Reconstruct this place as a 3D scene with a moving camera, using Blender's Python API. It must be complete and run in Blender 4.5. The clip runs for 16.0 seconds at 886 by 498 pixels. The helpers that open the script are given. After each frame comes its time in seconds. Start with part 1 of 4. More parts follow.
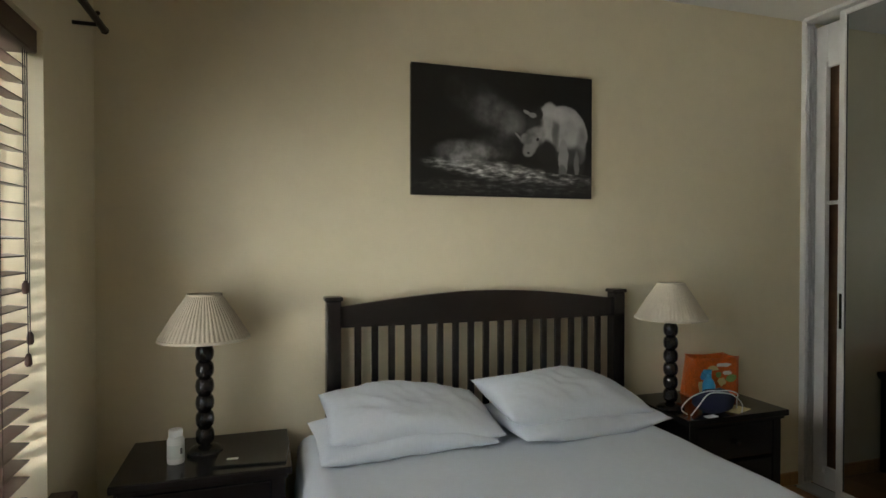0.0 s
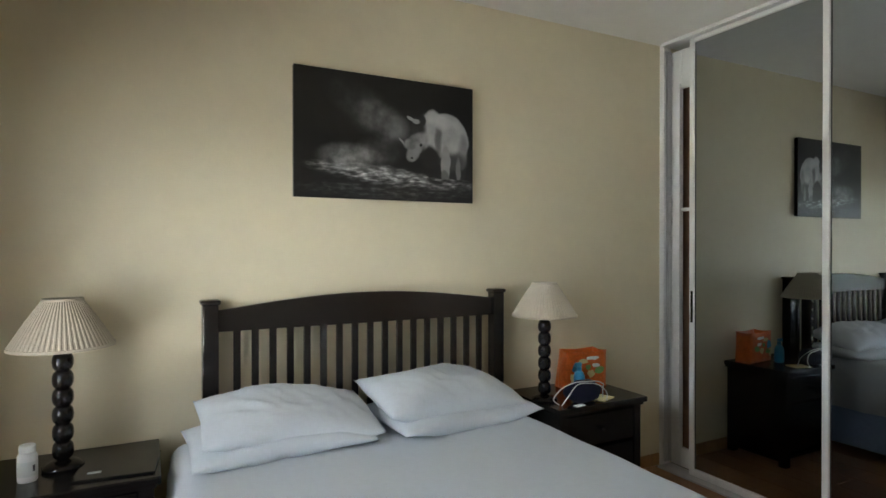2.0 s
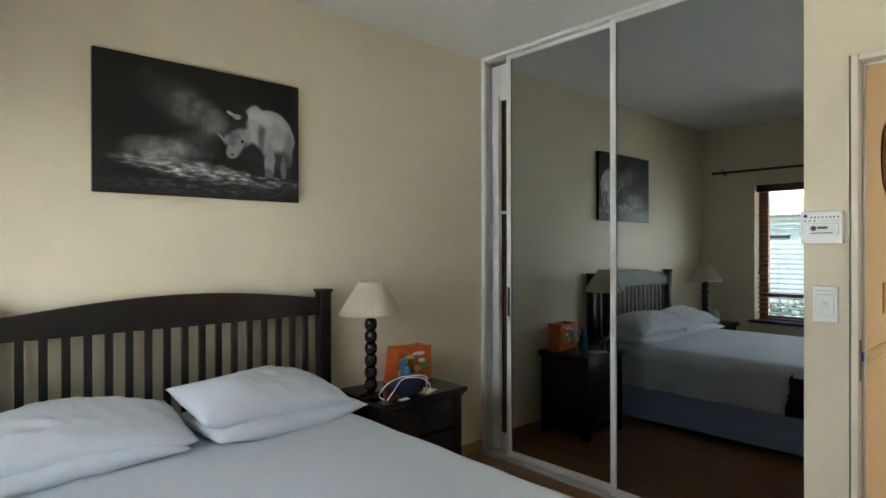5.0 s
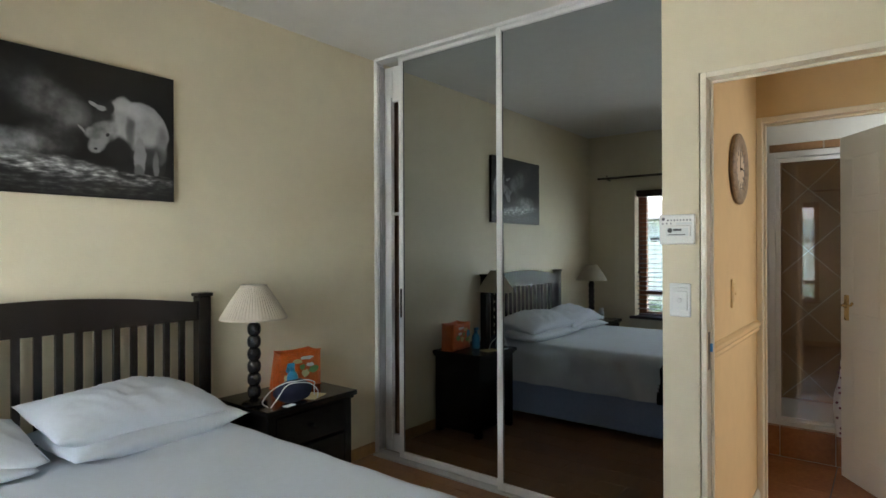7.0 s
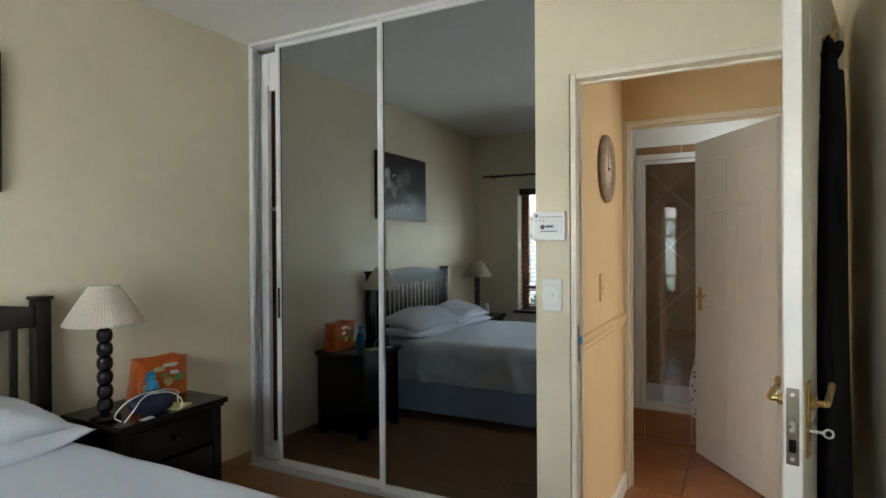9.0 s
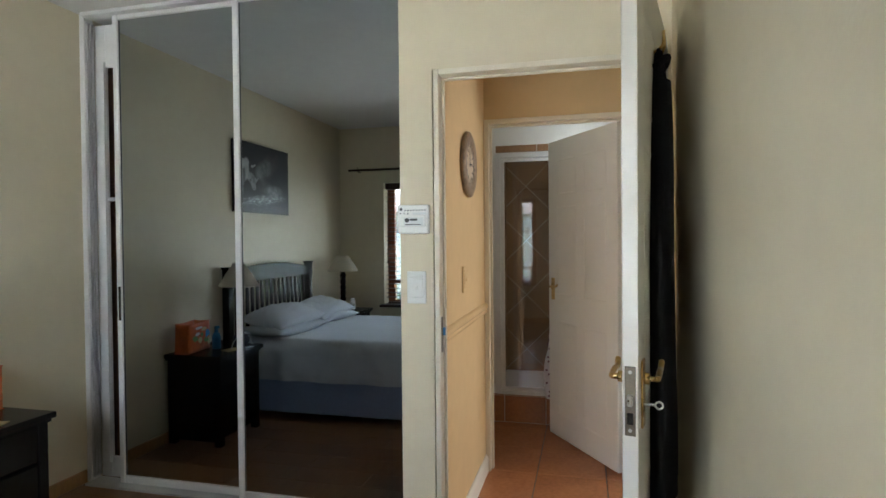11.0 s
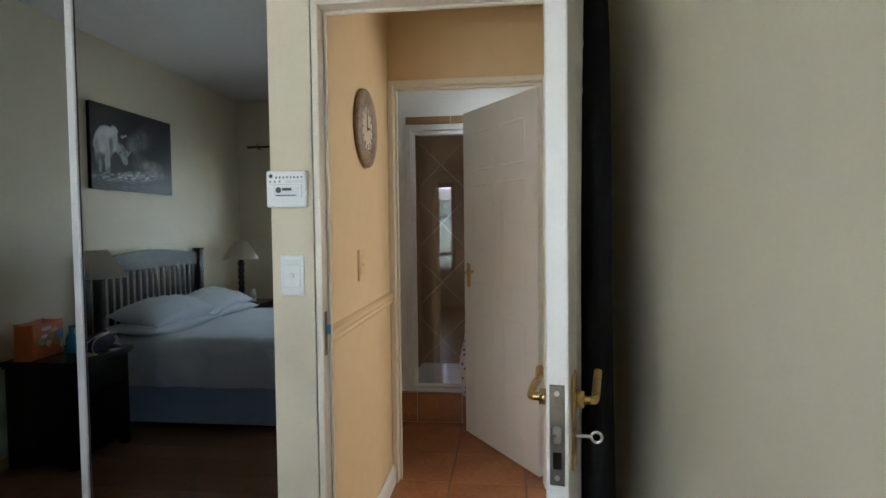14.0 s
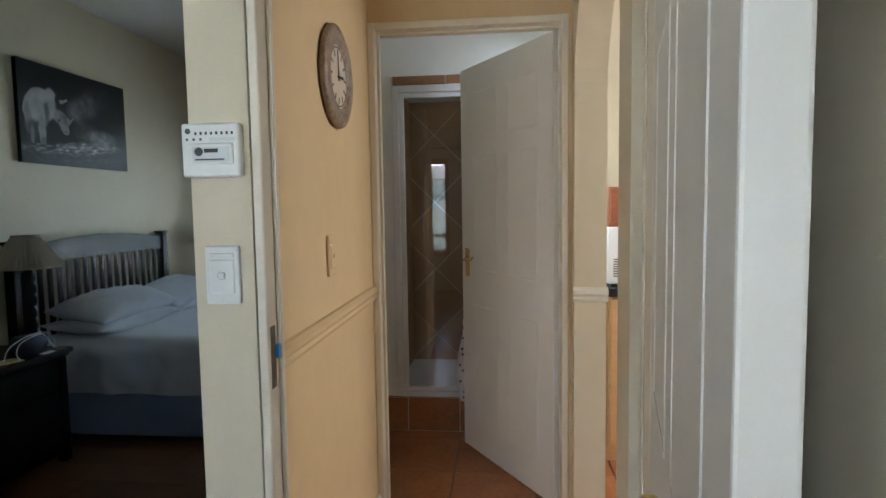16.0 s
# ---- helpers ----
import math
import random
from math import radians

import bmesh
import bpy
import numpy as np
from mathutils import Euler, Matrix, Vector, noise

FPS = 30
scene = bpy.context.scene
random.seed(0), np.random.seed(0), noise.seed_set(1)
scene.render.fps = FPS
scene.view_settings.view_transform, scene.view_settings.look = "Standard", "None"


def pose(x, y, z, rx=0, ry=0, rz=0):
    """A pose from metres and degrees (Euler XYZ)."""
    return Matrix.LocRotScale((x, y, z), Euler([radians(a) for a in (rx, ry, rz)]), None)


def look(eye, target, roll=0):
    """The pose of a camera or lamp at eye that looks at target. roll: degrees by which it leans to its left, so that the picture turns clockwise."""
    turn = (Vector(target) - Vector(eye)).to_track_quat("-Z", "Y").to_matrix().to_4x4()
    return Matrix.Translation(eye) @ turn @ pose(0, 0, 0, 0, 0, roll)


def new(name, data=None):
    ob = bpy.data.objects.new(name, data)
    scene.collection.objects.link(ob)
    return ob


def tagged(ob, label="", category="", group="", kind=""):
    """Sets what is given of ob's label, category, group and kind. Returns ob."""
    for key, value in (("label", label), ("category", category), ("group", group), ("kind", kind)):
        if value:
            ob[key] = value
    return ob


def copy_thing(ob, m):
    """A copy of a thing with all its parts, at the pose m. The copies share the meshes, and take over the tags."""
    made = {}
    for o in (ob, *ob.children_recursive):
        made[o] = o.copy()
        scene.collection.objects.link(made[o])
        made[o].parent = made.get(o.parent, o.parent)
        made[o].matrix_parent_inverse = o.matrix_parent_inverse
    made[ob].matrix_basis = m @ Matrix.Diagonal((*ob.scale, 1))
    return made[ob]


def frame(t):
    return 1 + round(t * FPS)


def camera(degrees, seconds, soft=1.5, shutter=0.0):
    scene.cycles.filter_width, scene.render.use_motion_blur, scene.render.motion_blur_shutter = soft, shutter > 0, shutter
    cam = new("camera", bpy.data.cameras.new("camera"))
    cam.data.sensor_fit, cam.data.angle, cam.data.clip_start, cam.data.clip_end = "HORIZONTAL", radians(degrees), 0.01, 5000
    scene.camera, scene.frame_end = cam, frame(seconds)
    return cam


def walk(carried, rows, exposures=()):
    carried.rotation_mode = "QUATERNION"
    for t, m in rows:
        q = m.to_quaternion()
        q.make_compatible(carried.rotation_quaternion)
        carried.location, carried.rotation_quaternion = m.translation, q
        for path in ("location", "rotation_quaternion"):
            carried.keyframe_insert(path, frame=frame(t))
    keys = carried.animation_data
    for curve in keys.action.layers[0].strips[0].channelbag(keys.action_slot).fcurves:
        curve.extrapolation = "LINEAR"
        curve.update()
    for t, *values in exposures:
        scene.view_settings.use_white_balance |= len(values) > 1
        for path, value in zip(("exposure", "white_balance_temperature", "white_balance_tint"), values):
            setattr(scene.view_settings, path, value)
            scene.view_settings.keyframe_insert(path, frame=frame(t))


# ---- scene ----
cam = camera(75.70, 16.0)
ROWS = [
    (0.0, 0.0000, 0.0000, 1.4006, -17.646, -0.801, -0.007),
    (0.5, 0.0025, -0.0091, 1.3907, -20.408, -0.511, 0.045),
    (1.0, 0.0139, -0.0226, 1.3825, -22.746, -0.280, 0.027),
    (1.5, 0.0328, -0.0521, 1.3879, -25.288, -0.324, -0.004),
    (2.0, 0.0628, -0.0878, 1.3859, -27.321, -0.267, 0.010),
    (2.5, 0.0748, -0.0966, 1.3800, -30.032, -0.157, 0.039),
    (3.0, 0.0882, -0.1164, 1.3814, -32.463, -0.143, 0.090),
    (3.5, 0.0959, -0.1308, 1.3657, -35.197, 0.164, 0.303),
    (4.0, 0.1073, -0.1512, 1.3725, -37.647, 0.050, 0.216),
    (6.5, 0.1607, -0.2348, 1.3780, -49.724, 0.028, 0.215),
    (7.0, 0.1900, -0.2530, 1.3747, -51.913, 0.033, 0.221),
    (7.5, 0.2161, -0.2708, 1.3717, -54.299, 0.004, 0.248),
    (8.0, 0.2383, -0.2857, 1.3737, -56.352, -0.054, 0.298),
    (8.5, 0.2634, -0.2764, 1.3706, -59.268, -0.123, 0.349),
    (9.0, 0.2833, -0.2709, 1.3725, -62.599, -0.322, 0.340),
    (9.5, 0.2868, -0.2611, 1.3730, -66.880, -0.504, 0.392),
    (12.0, 0.3317, -0.2801, 1.3517, -79.697, -1.267, 0.567),
    (12.5, 0.3653, -0.2589, 1.3405, -81.463, -1.418, 0.549),
    (13.0, 0.4667, -0.2856, 1.3313, -82.796, -1.547, 0.535),
    (13.5, 0.6334, -0.3039, 1.3359, -83.434, -1.962, 0.794),
    (14.0, 0.7411, -0.2931, 1.3242, -83.572, -2.234, 0.689),
    (14.5, 0.8794, -0.2762, 1.3305, -83.645, -2.636, 0.835),
    (15.0, 1.0137, -0.2570, 1.3269, -83.841, -3.102, 0.833),
    (15.5, 1.1311, -0.2311, 1.3208, -84.113, -3.676, 0.838),
    (16.0, 1.2770, -0.2252, 1.3200, -84.302, -4.268, 0.885),
]
walk(cam, [(t, pose(x, y, z, 90 + pitch, roll, yaw)) for t, x, y, z, yaw, pitch, roll in ROWS],
     exposures=[(0.0, 2.65, 7100, 10), (1.5, 3.15, 6700, 10), (3.5, 3.22, 6500, 10), (7.0, 3.27, 6450, 10), (9.0, 3.38, 6350, 10), (12.5, 3.3, 6050, 10), (16.0, 3.15, 5850, 10)])

# ---- world and light ----
world = bpy.data.worlds.new("sky")
scene.world = world
world.use_nodes = True
wn = world.node_tree.nodes
sky = wn.new("ShaderNodeTexSky")
sky.sky_type, sky.sun_disc = "NISHITA", False
sky.sun_elevation, sky.sun_rotation = radians(59), radians(8)
world.node_tree.links.new(sky.outputs[0], wn["Background"].inputs[0])
wn["Background"].inputs[1].default_value = 0.13
sun = new("sun", bpy.data.lights.new("sun", "SUN"))
sun.data.energy, sun.data.angle, sun.data.color = 4.0, radians(0.5), (1, 0.95, 0.88)
sun.matrix_world = look((1.0, 7.0, 12), (0, 0, 0))


def area_lamp(name, at, to, w, h, watts, color):
    lamp = new(name, bpy.data.lights.new(name, "AREA"))
    lamp.data.shape, lamp.data.size, lamp.data.size_y = "RECTANGLE", w, h
    lamp.data.energy, lamp.data.color = watts, color
    lamp.matrix_world = look(at, to)
    return lamp


# area lamps added outside the bedroom window: sky stand-in above, upward fill below
area_lamp("bedroom_daylight", (-2.3, 0.7, 2.75), (-0.6, 0.7, 1.75), 5.0, 1.6, 32, (0.94, 0.98, 1))
area_lamp("upward_fill", (-3.2, 0.3, -0.05), (-0.6, 0.3, 1.4), 6.5, 0.9, 74, (0.97, 0.98, 0.97))
# unseen fill lamps added to brighten kitchen and bathroom; no windows are built there
area_lamp("kitchen_fill", (3.5, -3.35, 1.6), (3.5, 0, 1.3), 1.6, 1.0, 5.0, (1.0, 0.98, 1))
area_lamp("bathroom_fill", (4.1, -0.605, 1.7), (4.1, 0.4, 1.3), 0.6, 0.8, 0.8, (0.92, 0.97, 1))


# ---- materials ----
def mat(name, color, rough=0.6, var=0.12, scale=6.0, bump=0.0, bscale=60.0, metal=0.0, stretch=(1, 1, 1), spec=0.5, per=0.0, coat=0.0):
    """Base colour broken by coarse and fine noise, with relief; per: shade varies from object to object."""
    m = bpy.data.materials.new(name)
    m.use_nodes = True
    n, l = m.node_tree.nodes, m.node_tree.links
    b = n["Principled BSDF"]
    b.inputs["Roughness"].default_value, b.inputs["Metallic"].default_value = rough, metal
    b.inputs["Specular IOR Level"].default_value, b.inputs["Coat Weight"].default_value = spec, coat
    tc, mp = n.new("ShaderNodeTexCoord"), n.new("ShaderNodeMapping")
    mp.inputs["Scale"].default_value = stretch
    l.new(tc.outputs["Object"], mp.inputs[0])
    big, fine = n.new("ShaderNodeTexNoise"), n.new("ShaderNodeTexNoise")
    for q, s, det in ((big, scale, 4), (fine, scale * 9, 6)):
        q.inputs["Scale"].default_value, q.inputs["Detail"].default_value = s, det
        l.new(mp.outputs[0], q.inputs["Vector"])
    mixv = n.new("ShaderNodeMath")
    mixv.operation = "ADD"
    l.new(big.outputs[0], mixv.inputs[0])
    l.new(fine.outputs[0], mixv.inputs[1])
    mr = n.new("ShaderNodeMapRange")
    mr.inputs[1].default_value, mr.inputs[2].default_value = 0.6, 1.4
    mr.inputs[3].default_value, mr.inputs[4].default_value = 1 - var, 1 + var
    l.new(mixv.outputs[0], mr.inputs[0])
    value = mr.outputs[0]
    if per:
        oi, pr, mu = n.new("ShaderNodeObjectInfo"), n.new("ShaderNodeMapRange"), n.new("ShaderNodeMath")
        pr.inputs[3].default_value, pr.inputs[4].default_value = 1 - per, 1 + per
        mu.operation = "MULTIPLY"
        l.new(oi.outputs["Random"], pr.inputs[0])
        l.new(pr.outputs[0], mu.inputs[0])
        l.new(value, mu.inputs[1])
        value = mu.outputs[0]
    vm = n.new("ShaderNodeVectorMath")
    vm.operation = "SCALE"
    vm.inputs[0].default_value = color
    l.new(value, vm.inputs["Scale"])
    l.new(vm.outputs[0], b.inputs["Base Color"])
    rr = n.new("ShaderNodeMapRange")
    rr.inputs[3].default_value, rr.inputs[4].default_value = max(0.02, rough * 0.85), min(1, rough * 1.15)
    l.new(big.outputs[0], rr.inputs[0])
    l.new(rr.outputs[0], b.inputs["Roughness"])
    if bump:
        bn, bt = n.new("ShaderNodeBump"), n.new("ShaderNodeTexNoise")
        bt.inputs["Scale"].default_value, bt.inputs["Detail"].default_value = bscale, 5
        bn.inputs["Strength"].default_value, bn.inputs["Distance"].default_value = bump, 0.01
        l.new(mp.outputs[0], bt.inputs["Vector"])
        l.new(bt.outputs[0], bn.inputs["Height"])
        l.new(bn.outputs[0], b.inputs["Normal"])
    return m


CREAM = mat("cream_wall_paint", (0.72, 0.645, 0.47), 0.62, 0.035, 1.4, 0.06, 90)
PEACH = mat("peach_wall_paint", (0.70, 0.52, 0.275), 0.6, 0.05, 1.4, 0.12, 90)
BATHPAINT = mat("white_bathroom_paint", (0.78, 0.78, 0.74), 0.6, 0.03, 2, 0.1, 90)
CEIL = mat("white_ceiling_paint", (0.74, 0.73, 0.68), 0.75, 0.035, 1.2, 0.15, 60)
TRIMW = mat("cream_gloss_paint", (0.78, 0.72, 0.58), 0.4, 0.03, 3)
DOORW = mat("white_gloss_door_paint", (0.80, 0.78, 0.71), 0.36, 0.02, 2)
SKIRTW = mat("white_skirting_paint", (0.8, 0.77, 0.68), 0.35, 0.05, 6, 0.05, 40)
ALU = mat("white_coated_aluminium", (0.74, 0.74, 0.73), 0.34, 0.05, 5)
ALUGREY = mat("grey_aluminium_track", (0.55, 0.56, 0.57), 0.4, 0.08, 8, metal=0.3)
DARKWOOD = mat("dark_stained_wood", (0.010, 0.0075, 0.0072), 0.25, 0.2, 5, 0.012, 40, stretch=(1, 1, 6), spec=0.5)
DARKTOP = mat("dark_polished_tabletop", (0.012, 0.0095, 0.0095), 0.2, 0.2, 4, 0.012, 40, stretch=(6, 1, 1), spec=0.5)
REDWOOD = mat("red_brown_window_wood", (0.25, 0.085, 0.035), 0.4, 0.3, 6, 0.1, 40, stretch=(1, 1, 8))
SLAT = mat("dark_brown_slat_wood", (0.055, 0.028, 0.022), 0.3, 0.25, 5, 0.05, 40, stretch=(1, 8, 1), per=0.15)
IRON = mat("dark_bronze_iron", (0.03, 0.022, 0.018), 0.4, 0.25, 20, metal=0.5)
CORD = mat("dark_cord", (0.03, 0.02, 0.018), 0.8, 0.2, 80)
LINEN = mat("white_cotton_sheet", (0.60, 0.65, 0.70), 0.85, 0.03, 4, 0.15, 220)
PILLOW = mat("white_cotton_pillowcase", (0.62, 0.665, 0.715), 0.85, 0.035, 6, 0.10, 28)
BLUE = mat("pale_blue_base_cloth", (0.30, 0.38, 0.56), 0.9, 0.08, 5, 0.2, 200)
SHADE = mat("cream_pleated_fabric", (0.55, 0.49, 0.39), 0.85, 0.06, 8, 0.2, 120)
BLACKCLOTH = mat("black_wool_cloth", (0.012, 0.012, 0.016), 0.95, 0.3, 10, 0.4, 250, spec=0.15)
NAVY = mat("navy_cloth", (0.012, 0.016, 0.045), 0.8, 0.25, 20, 0.3, 200)
BRASS = mat("aged_brass", (0.62, 0.42, 0.17), 0.28, 0.2, 30, metal=1.0)
DARKBRASS = mat("tarnished_brass_lock_plate", (0.19, 0.16, 0.12), 0.38, 0.3, 40, metal=0.9)
STEEL = mat("steel", (0.55, 0.54, 0.5), 0.28, 0.1, 40, metal=1.0)
PLASTIC = mat("white_plastic", (0.80, 0.81, 0.77), 0.32, 0.02, 10)
LABEL = mat("pale_label_plastic", (0.68, 0.72, 0.70), 0.4, 0.02, 10)
GREYINK = mat("dark_grey_print", (0.06, 0.065, 0.065), 0.6, 0.1, 20)
WPLASTIC = mat("white_bottle_plastic", (0.80, 0.81, 0.80), 0.35, 0.02, 10)
BLUEPL = mat("blue_plastic", (0.03, 0.28, 0.50), 0.3, 0.1, 20)
ORANGE = mat("orange_printed_plastic", (0.66, 0.13, 0.015), 0.35, 0.4, 14, 0.3, 60)
GREENINK = mat("green_print", (0.18, 0.33, 0.10), 0.5, 0.3, 20)
CARD = mat("yellow_note_card", (0.70, 0.60, 0.30), 0.7, 0.06, 20)
PHONE = mat("black_glossy_plastic", (0.012, 0.012, 0.013), 0.15, 0.1, 10)
BROWNPANEL = mat("brown_wardrobe_board", (0.16, 0.085, 0.045), 0.5, 0.25, 4, 0.05, 30, stretch=(1, 1, 6))
LAMINATE = mat("brown_laminate_floor", (0.27, 0.125, 0.05), 0.3, 0.28, 3.5, 0.06, 40, stretch=(1, 9, 1), per=0.14)
GROUT = mat("grey_brown_grout", (0.17, 0.13, 0.10), 0.9, 0.12, 20, 0.2, 150)
TERRA = mat("terracotta_floor_tile", (0.40, 0.165, 0.07), 0.26, 0.22, 4.5, 0.05, 30, per=0.08)
SHOWERTILE = mat("brown_shower_tile", (0.32, 0.185, 0.10), 0.25, 0.22, 5, 0.05, 30, per=0.07)
LIGHTGROUT = mat("pale_grout", (0.62, 0.54, 0.44), 0.85, 0.1, 20)
TRAY = mat("white_shower_tray", (0.7, 0.7, 0.66), 0.3, 0.05, 6)
TOWEL = mat("white_towel_cloth", (0.75, 0.72, 0.72), 0.95, 0.05, 20, 0.5, 300)
TOWELPRINT = mat("dark_red_towel_print", (0.16, 0.05, 0.08), 0.95, 0.2, 30)
GRANITE = mat("black_granite", (0.02, 0.02, 0.022), 0.15, 0.6, 80)
PINE = mat("pale_pine_board", (0.62, 0.40, 0.19), 0.4, 0.12, 3, 0.05, 30, stretch=(1, 1, 8))
CLOCKRIM = mat("mottled_brown_clock_rim", (0.27, 0.20, 0.135), 0.5, 0.75, 38)
CLOCKFACE = mat("cream_clock_face", (0.62, 0.52, 0.38), 0.6, 0.1, 20)
BLUETAPE = mat("blue_tape", (0.05, 0.28, 0.62), 0.6, 0.1, 20)
LAWN = mat("lawn", (0.07, 0.12, 0.03), 0.95, 0.5, 2, 0.6, 30)
LEAF = mat("hedge_leaf", (0.05, 0.085, 0.02), 0.6, 0.5, 9, per=0.2)
PLASTER = mat("pale_boundary_plaster", (0.72, 0.68, 0.6), 0.85, 0.1, 1.5, 0.3, 30)
ROOFTILE = mat("grey_roof_tile", (0.22, 0.2, 0.19), 0.8, 0.2, 3, 0.3, 20)
RUBBER = mat("black_seal", (0.01, 0.01, 0.01), 0.6, 0.1, 30)


def plain_glass(name, color, rough, metal, ior=1.45, trans=0.0):
    m = bpy.data.materials.new(name)
    m.use_nodes = True
    b = m.node_tree.nodes["Principled BSDF"]
    b.inputs["Base Color"].default_value = (*color, 1)
    b.inputs["Roughness"].default_value, b.inputs["Metallic"].default_value = rough, metal
    b.inputs["IOR"].default_value, b.inputs["Transmission Weight"].default_value = ior, trans
    return m


MIRROR = plain_glass("grey_tinted_mirror", (0.42, 0.455, 0.475), 0.012, 1.0)
GLASS = plain_glass("clear_glass", (0.97, 0.98, 0.97), 0.0, 0.0, 1.45, 1.0)
SHOWERGLASS = plain_glass("shower_glass", (0.86, 0.86, 0.84), 0.0, 0.0, 1.75, 1.0)


def picture_print():
    """A black and white print: a pale rounded shape on a stony bank, drifting dust above, in soft plain patches."""
    m = bpy.data.materials.new("black_and_white_print")
    m.use_nodes = True
    n, l = m.node_tree.nodes, m.node_tree.links
    tc, sep = n.new("ShaderNodeTexCoord"), n.new("ShaderNodeSeparateXYZ")
    wob = n.new("ShaderNodeTexNoise")
    wob.inputs["Scale"].default_value, wob.inputs["Detail"].default_value = 14, 5
    l.new(tc.outputs["Object"], wob.inputs["Vector"])
    off, add = n.new("ShaderNodeVectorMath"), n.new("ShaderNodeVectorMath")
    off.operation, add.operation = "MULTIPLY_ADD", "ADD"
    off.inputs[1].default_value, off.inputs[2].default_value = (0.024, 0, 0.024), (-0.012, 0, -0.012)
    l.new(wob.outputs["Color"], off.inputs[0])
    l.new(tc.outputs["Object"], add.inputs[0])
    l.new(off.outputs[0], add.inputs[1])
    l.new(add.outputs[0], sep.inputs[0])

    def op(kind, a, b, c=None):
        q = n.new("ShaderNodeMath")
        q.operation = kind
        for i, v in enumerate((a, b, c)):
            if v is None:
                continue
            if isinstance(v, (int, float)):
                q.inputs[i].default_value = v
            else:
                l.new(v, q.inputs[i])
        return q.outputs[0]

    def patch(cx, cz, rx, rz, hard, tilt=0.0):
        dx = op("SUBTRACT", sep.outputs[0], cx)
        dz = op("MULTIPLY_ADD", dx, -tilt, op("SUBTRACT", sep.outputs[2], cz))
        d = op("ADD", op("POWER", op("ABSOLUTE", op("DIVIDE", dx, rx), 0), 2), op("POWER", op("ABSOLUTE", op("DIVIDE", dz, rz), 0), 2))
        mr = n.new("ShaderNodeMapRange")
        mr.interpolation_type = "SMOOTHSTEP"
        mr.inputs[1].default_value, mr.inputs[2].default_value = 1 + hard, 1 - hard
        l.new(d, mr.inputs[0])
        return mr.outputs[0]

    rough_n = n.new("ShaderNodeTexNoise")
    rough_n.inputs["Scale"].default_value, rough_n.inputs["Detail"].default_value = 16, 9
    l.new(tc.outputs["Object"], rough_n.inputs["Vector"])
    streak, mp = n.new("ShaderNodeTexNoise"), n.new("ShaderNodeMapping")
    mp.inputs["Scale"].default_value = (14, 1, 48)
    streak.inputs["Scale"].default_value, streak.inputs["Detail"].default_value = 1.4, 7
    l.new(tc.outputs["Object"], mp.inputs[0])
    l.new(mp.outputs[0], streak.inputs["Vector"])
    grain = op("POWER", op("MULTIPLY", rough_n.outputs[0], 1.5), 2.0)
    stone = op("POWER", op("MULTIPLY", streak.outputs[0], 1.65), 5.0)
    soft = op("MULTIPLY_ADD", rough_n.outputs[0], 0.7, 0.62)
    v = 0.006
    # dust, mound, stony bank and water
    for p, level, tex in ((patch(-0.10, 0.115, 0.17, 0.10, 0.98, -0.45), 0.035, grain), (patch(-0.035, 0.08, 0.12, 0.075, 0.98, -0.3), 0.12, grain), (patch(0.03, 0.06, 0.06, 0.05, 0.95), 0.07, None),
                          (patch(-0.20, -0.10, 0.13, 0.055, 0.95), 0.24, grain), (patch(-0.06, -0.07, 0.10, 0.06, 0.95), 0.08, grain), (patch(-0.24, -0.10, 0.06, 0.03, 0.9), 0.16, grain),
                          (patch(-0.10, -0.165, 0.28, 0.032, 0.7, -0.06), 0.26, stone), (patch(0.10, -0.195, 0.34, 0.03, 0.8, -0.04), 0.22, stone), (patch(-0.05, -0.16, 0.24, 0.02, 0.8, -0.06), 0.10, grain),
                          (patch(0.0, -0.25, 0.42, 0.035, 0.9), 0.05, stone)):
        v = op("MULTIPLY_ADD", p, op("MULTIPLY", level, tex) if tex is not None else level, v)
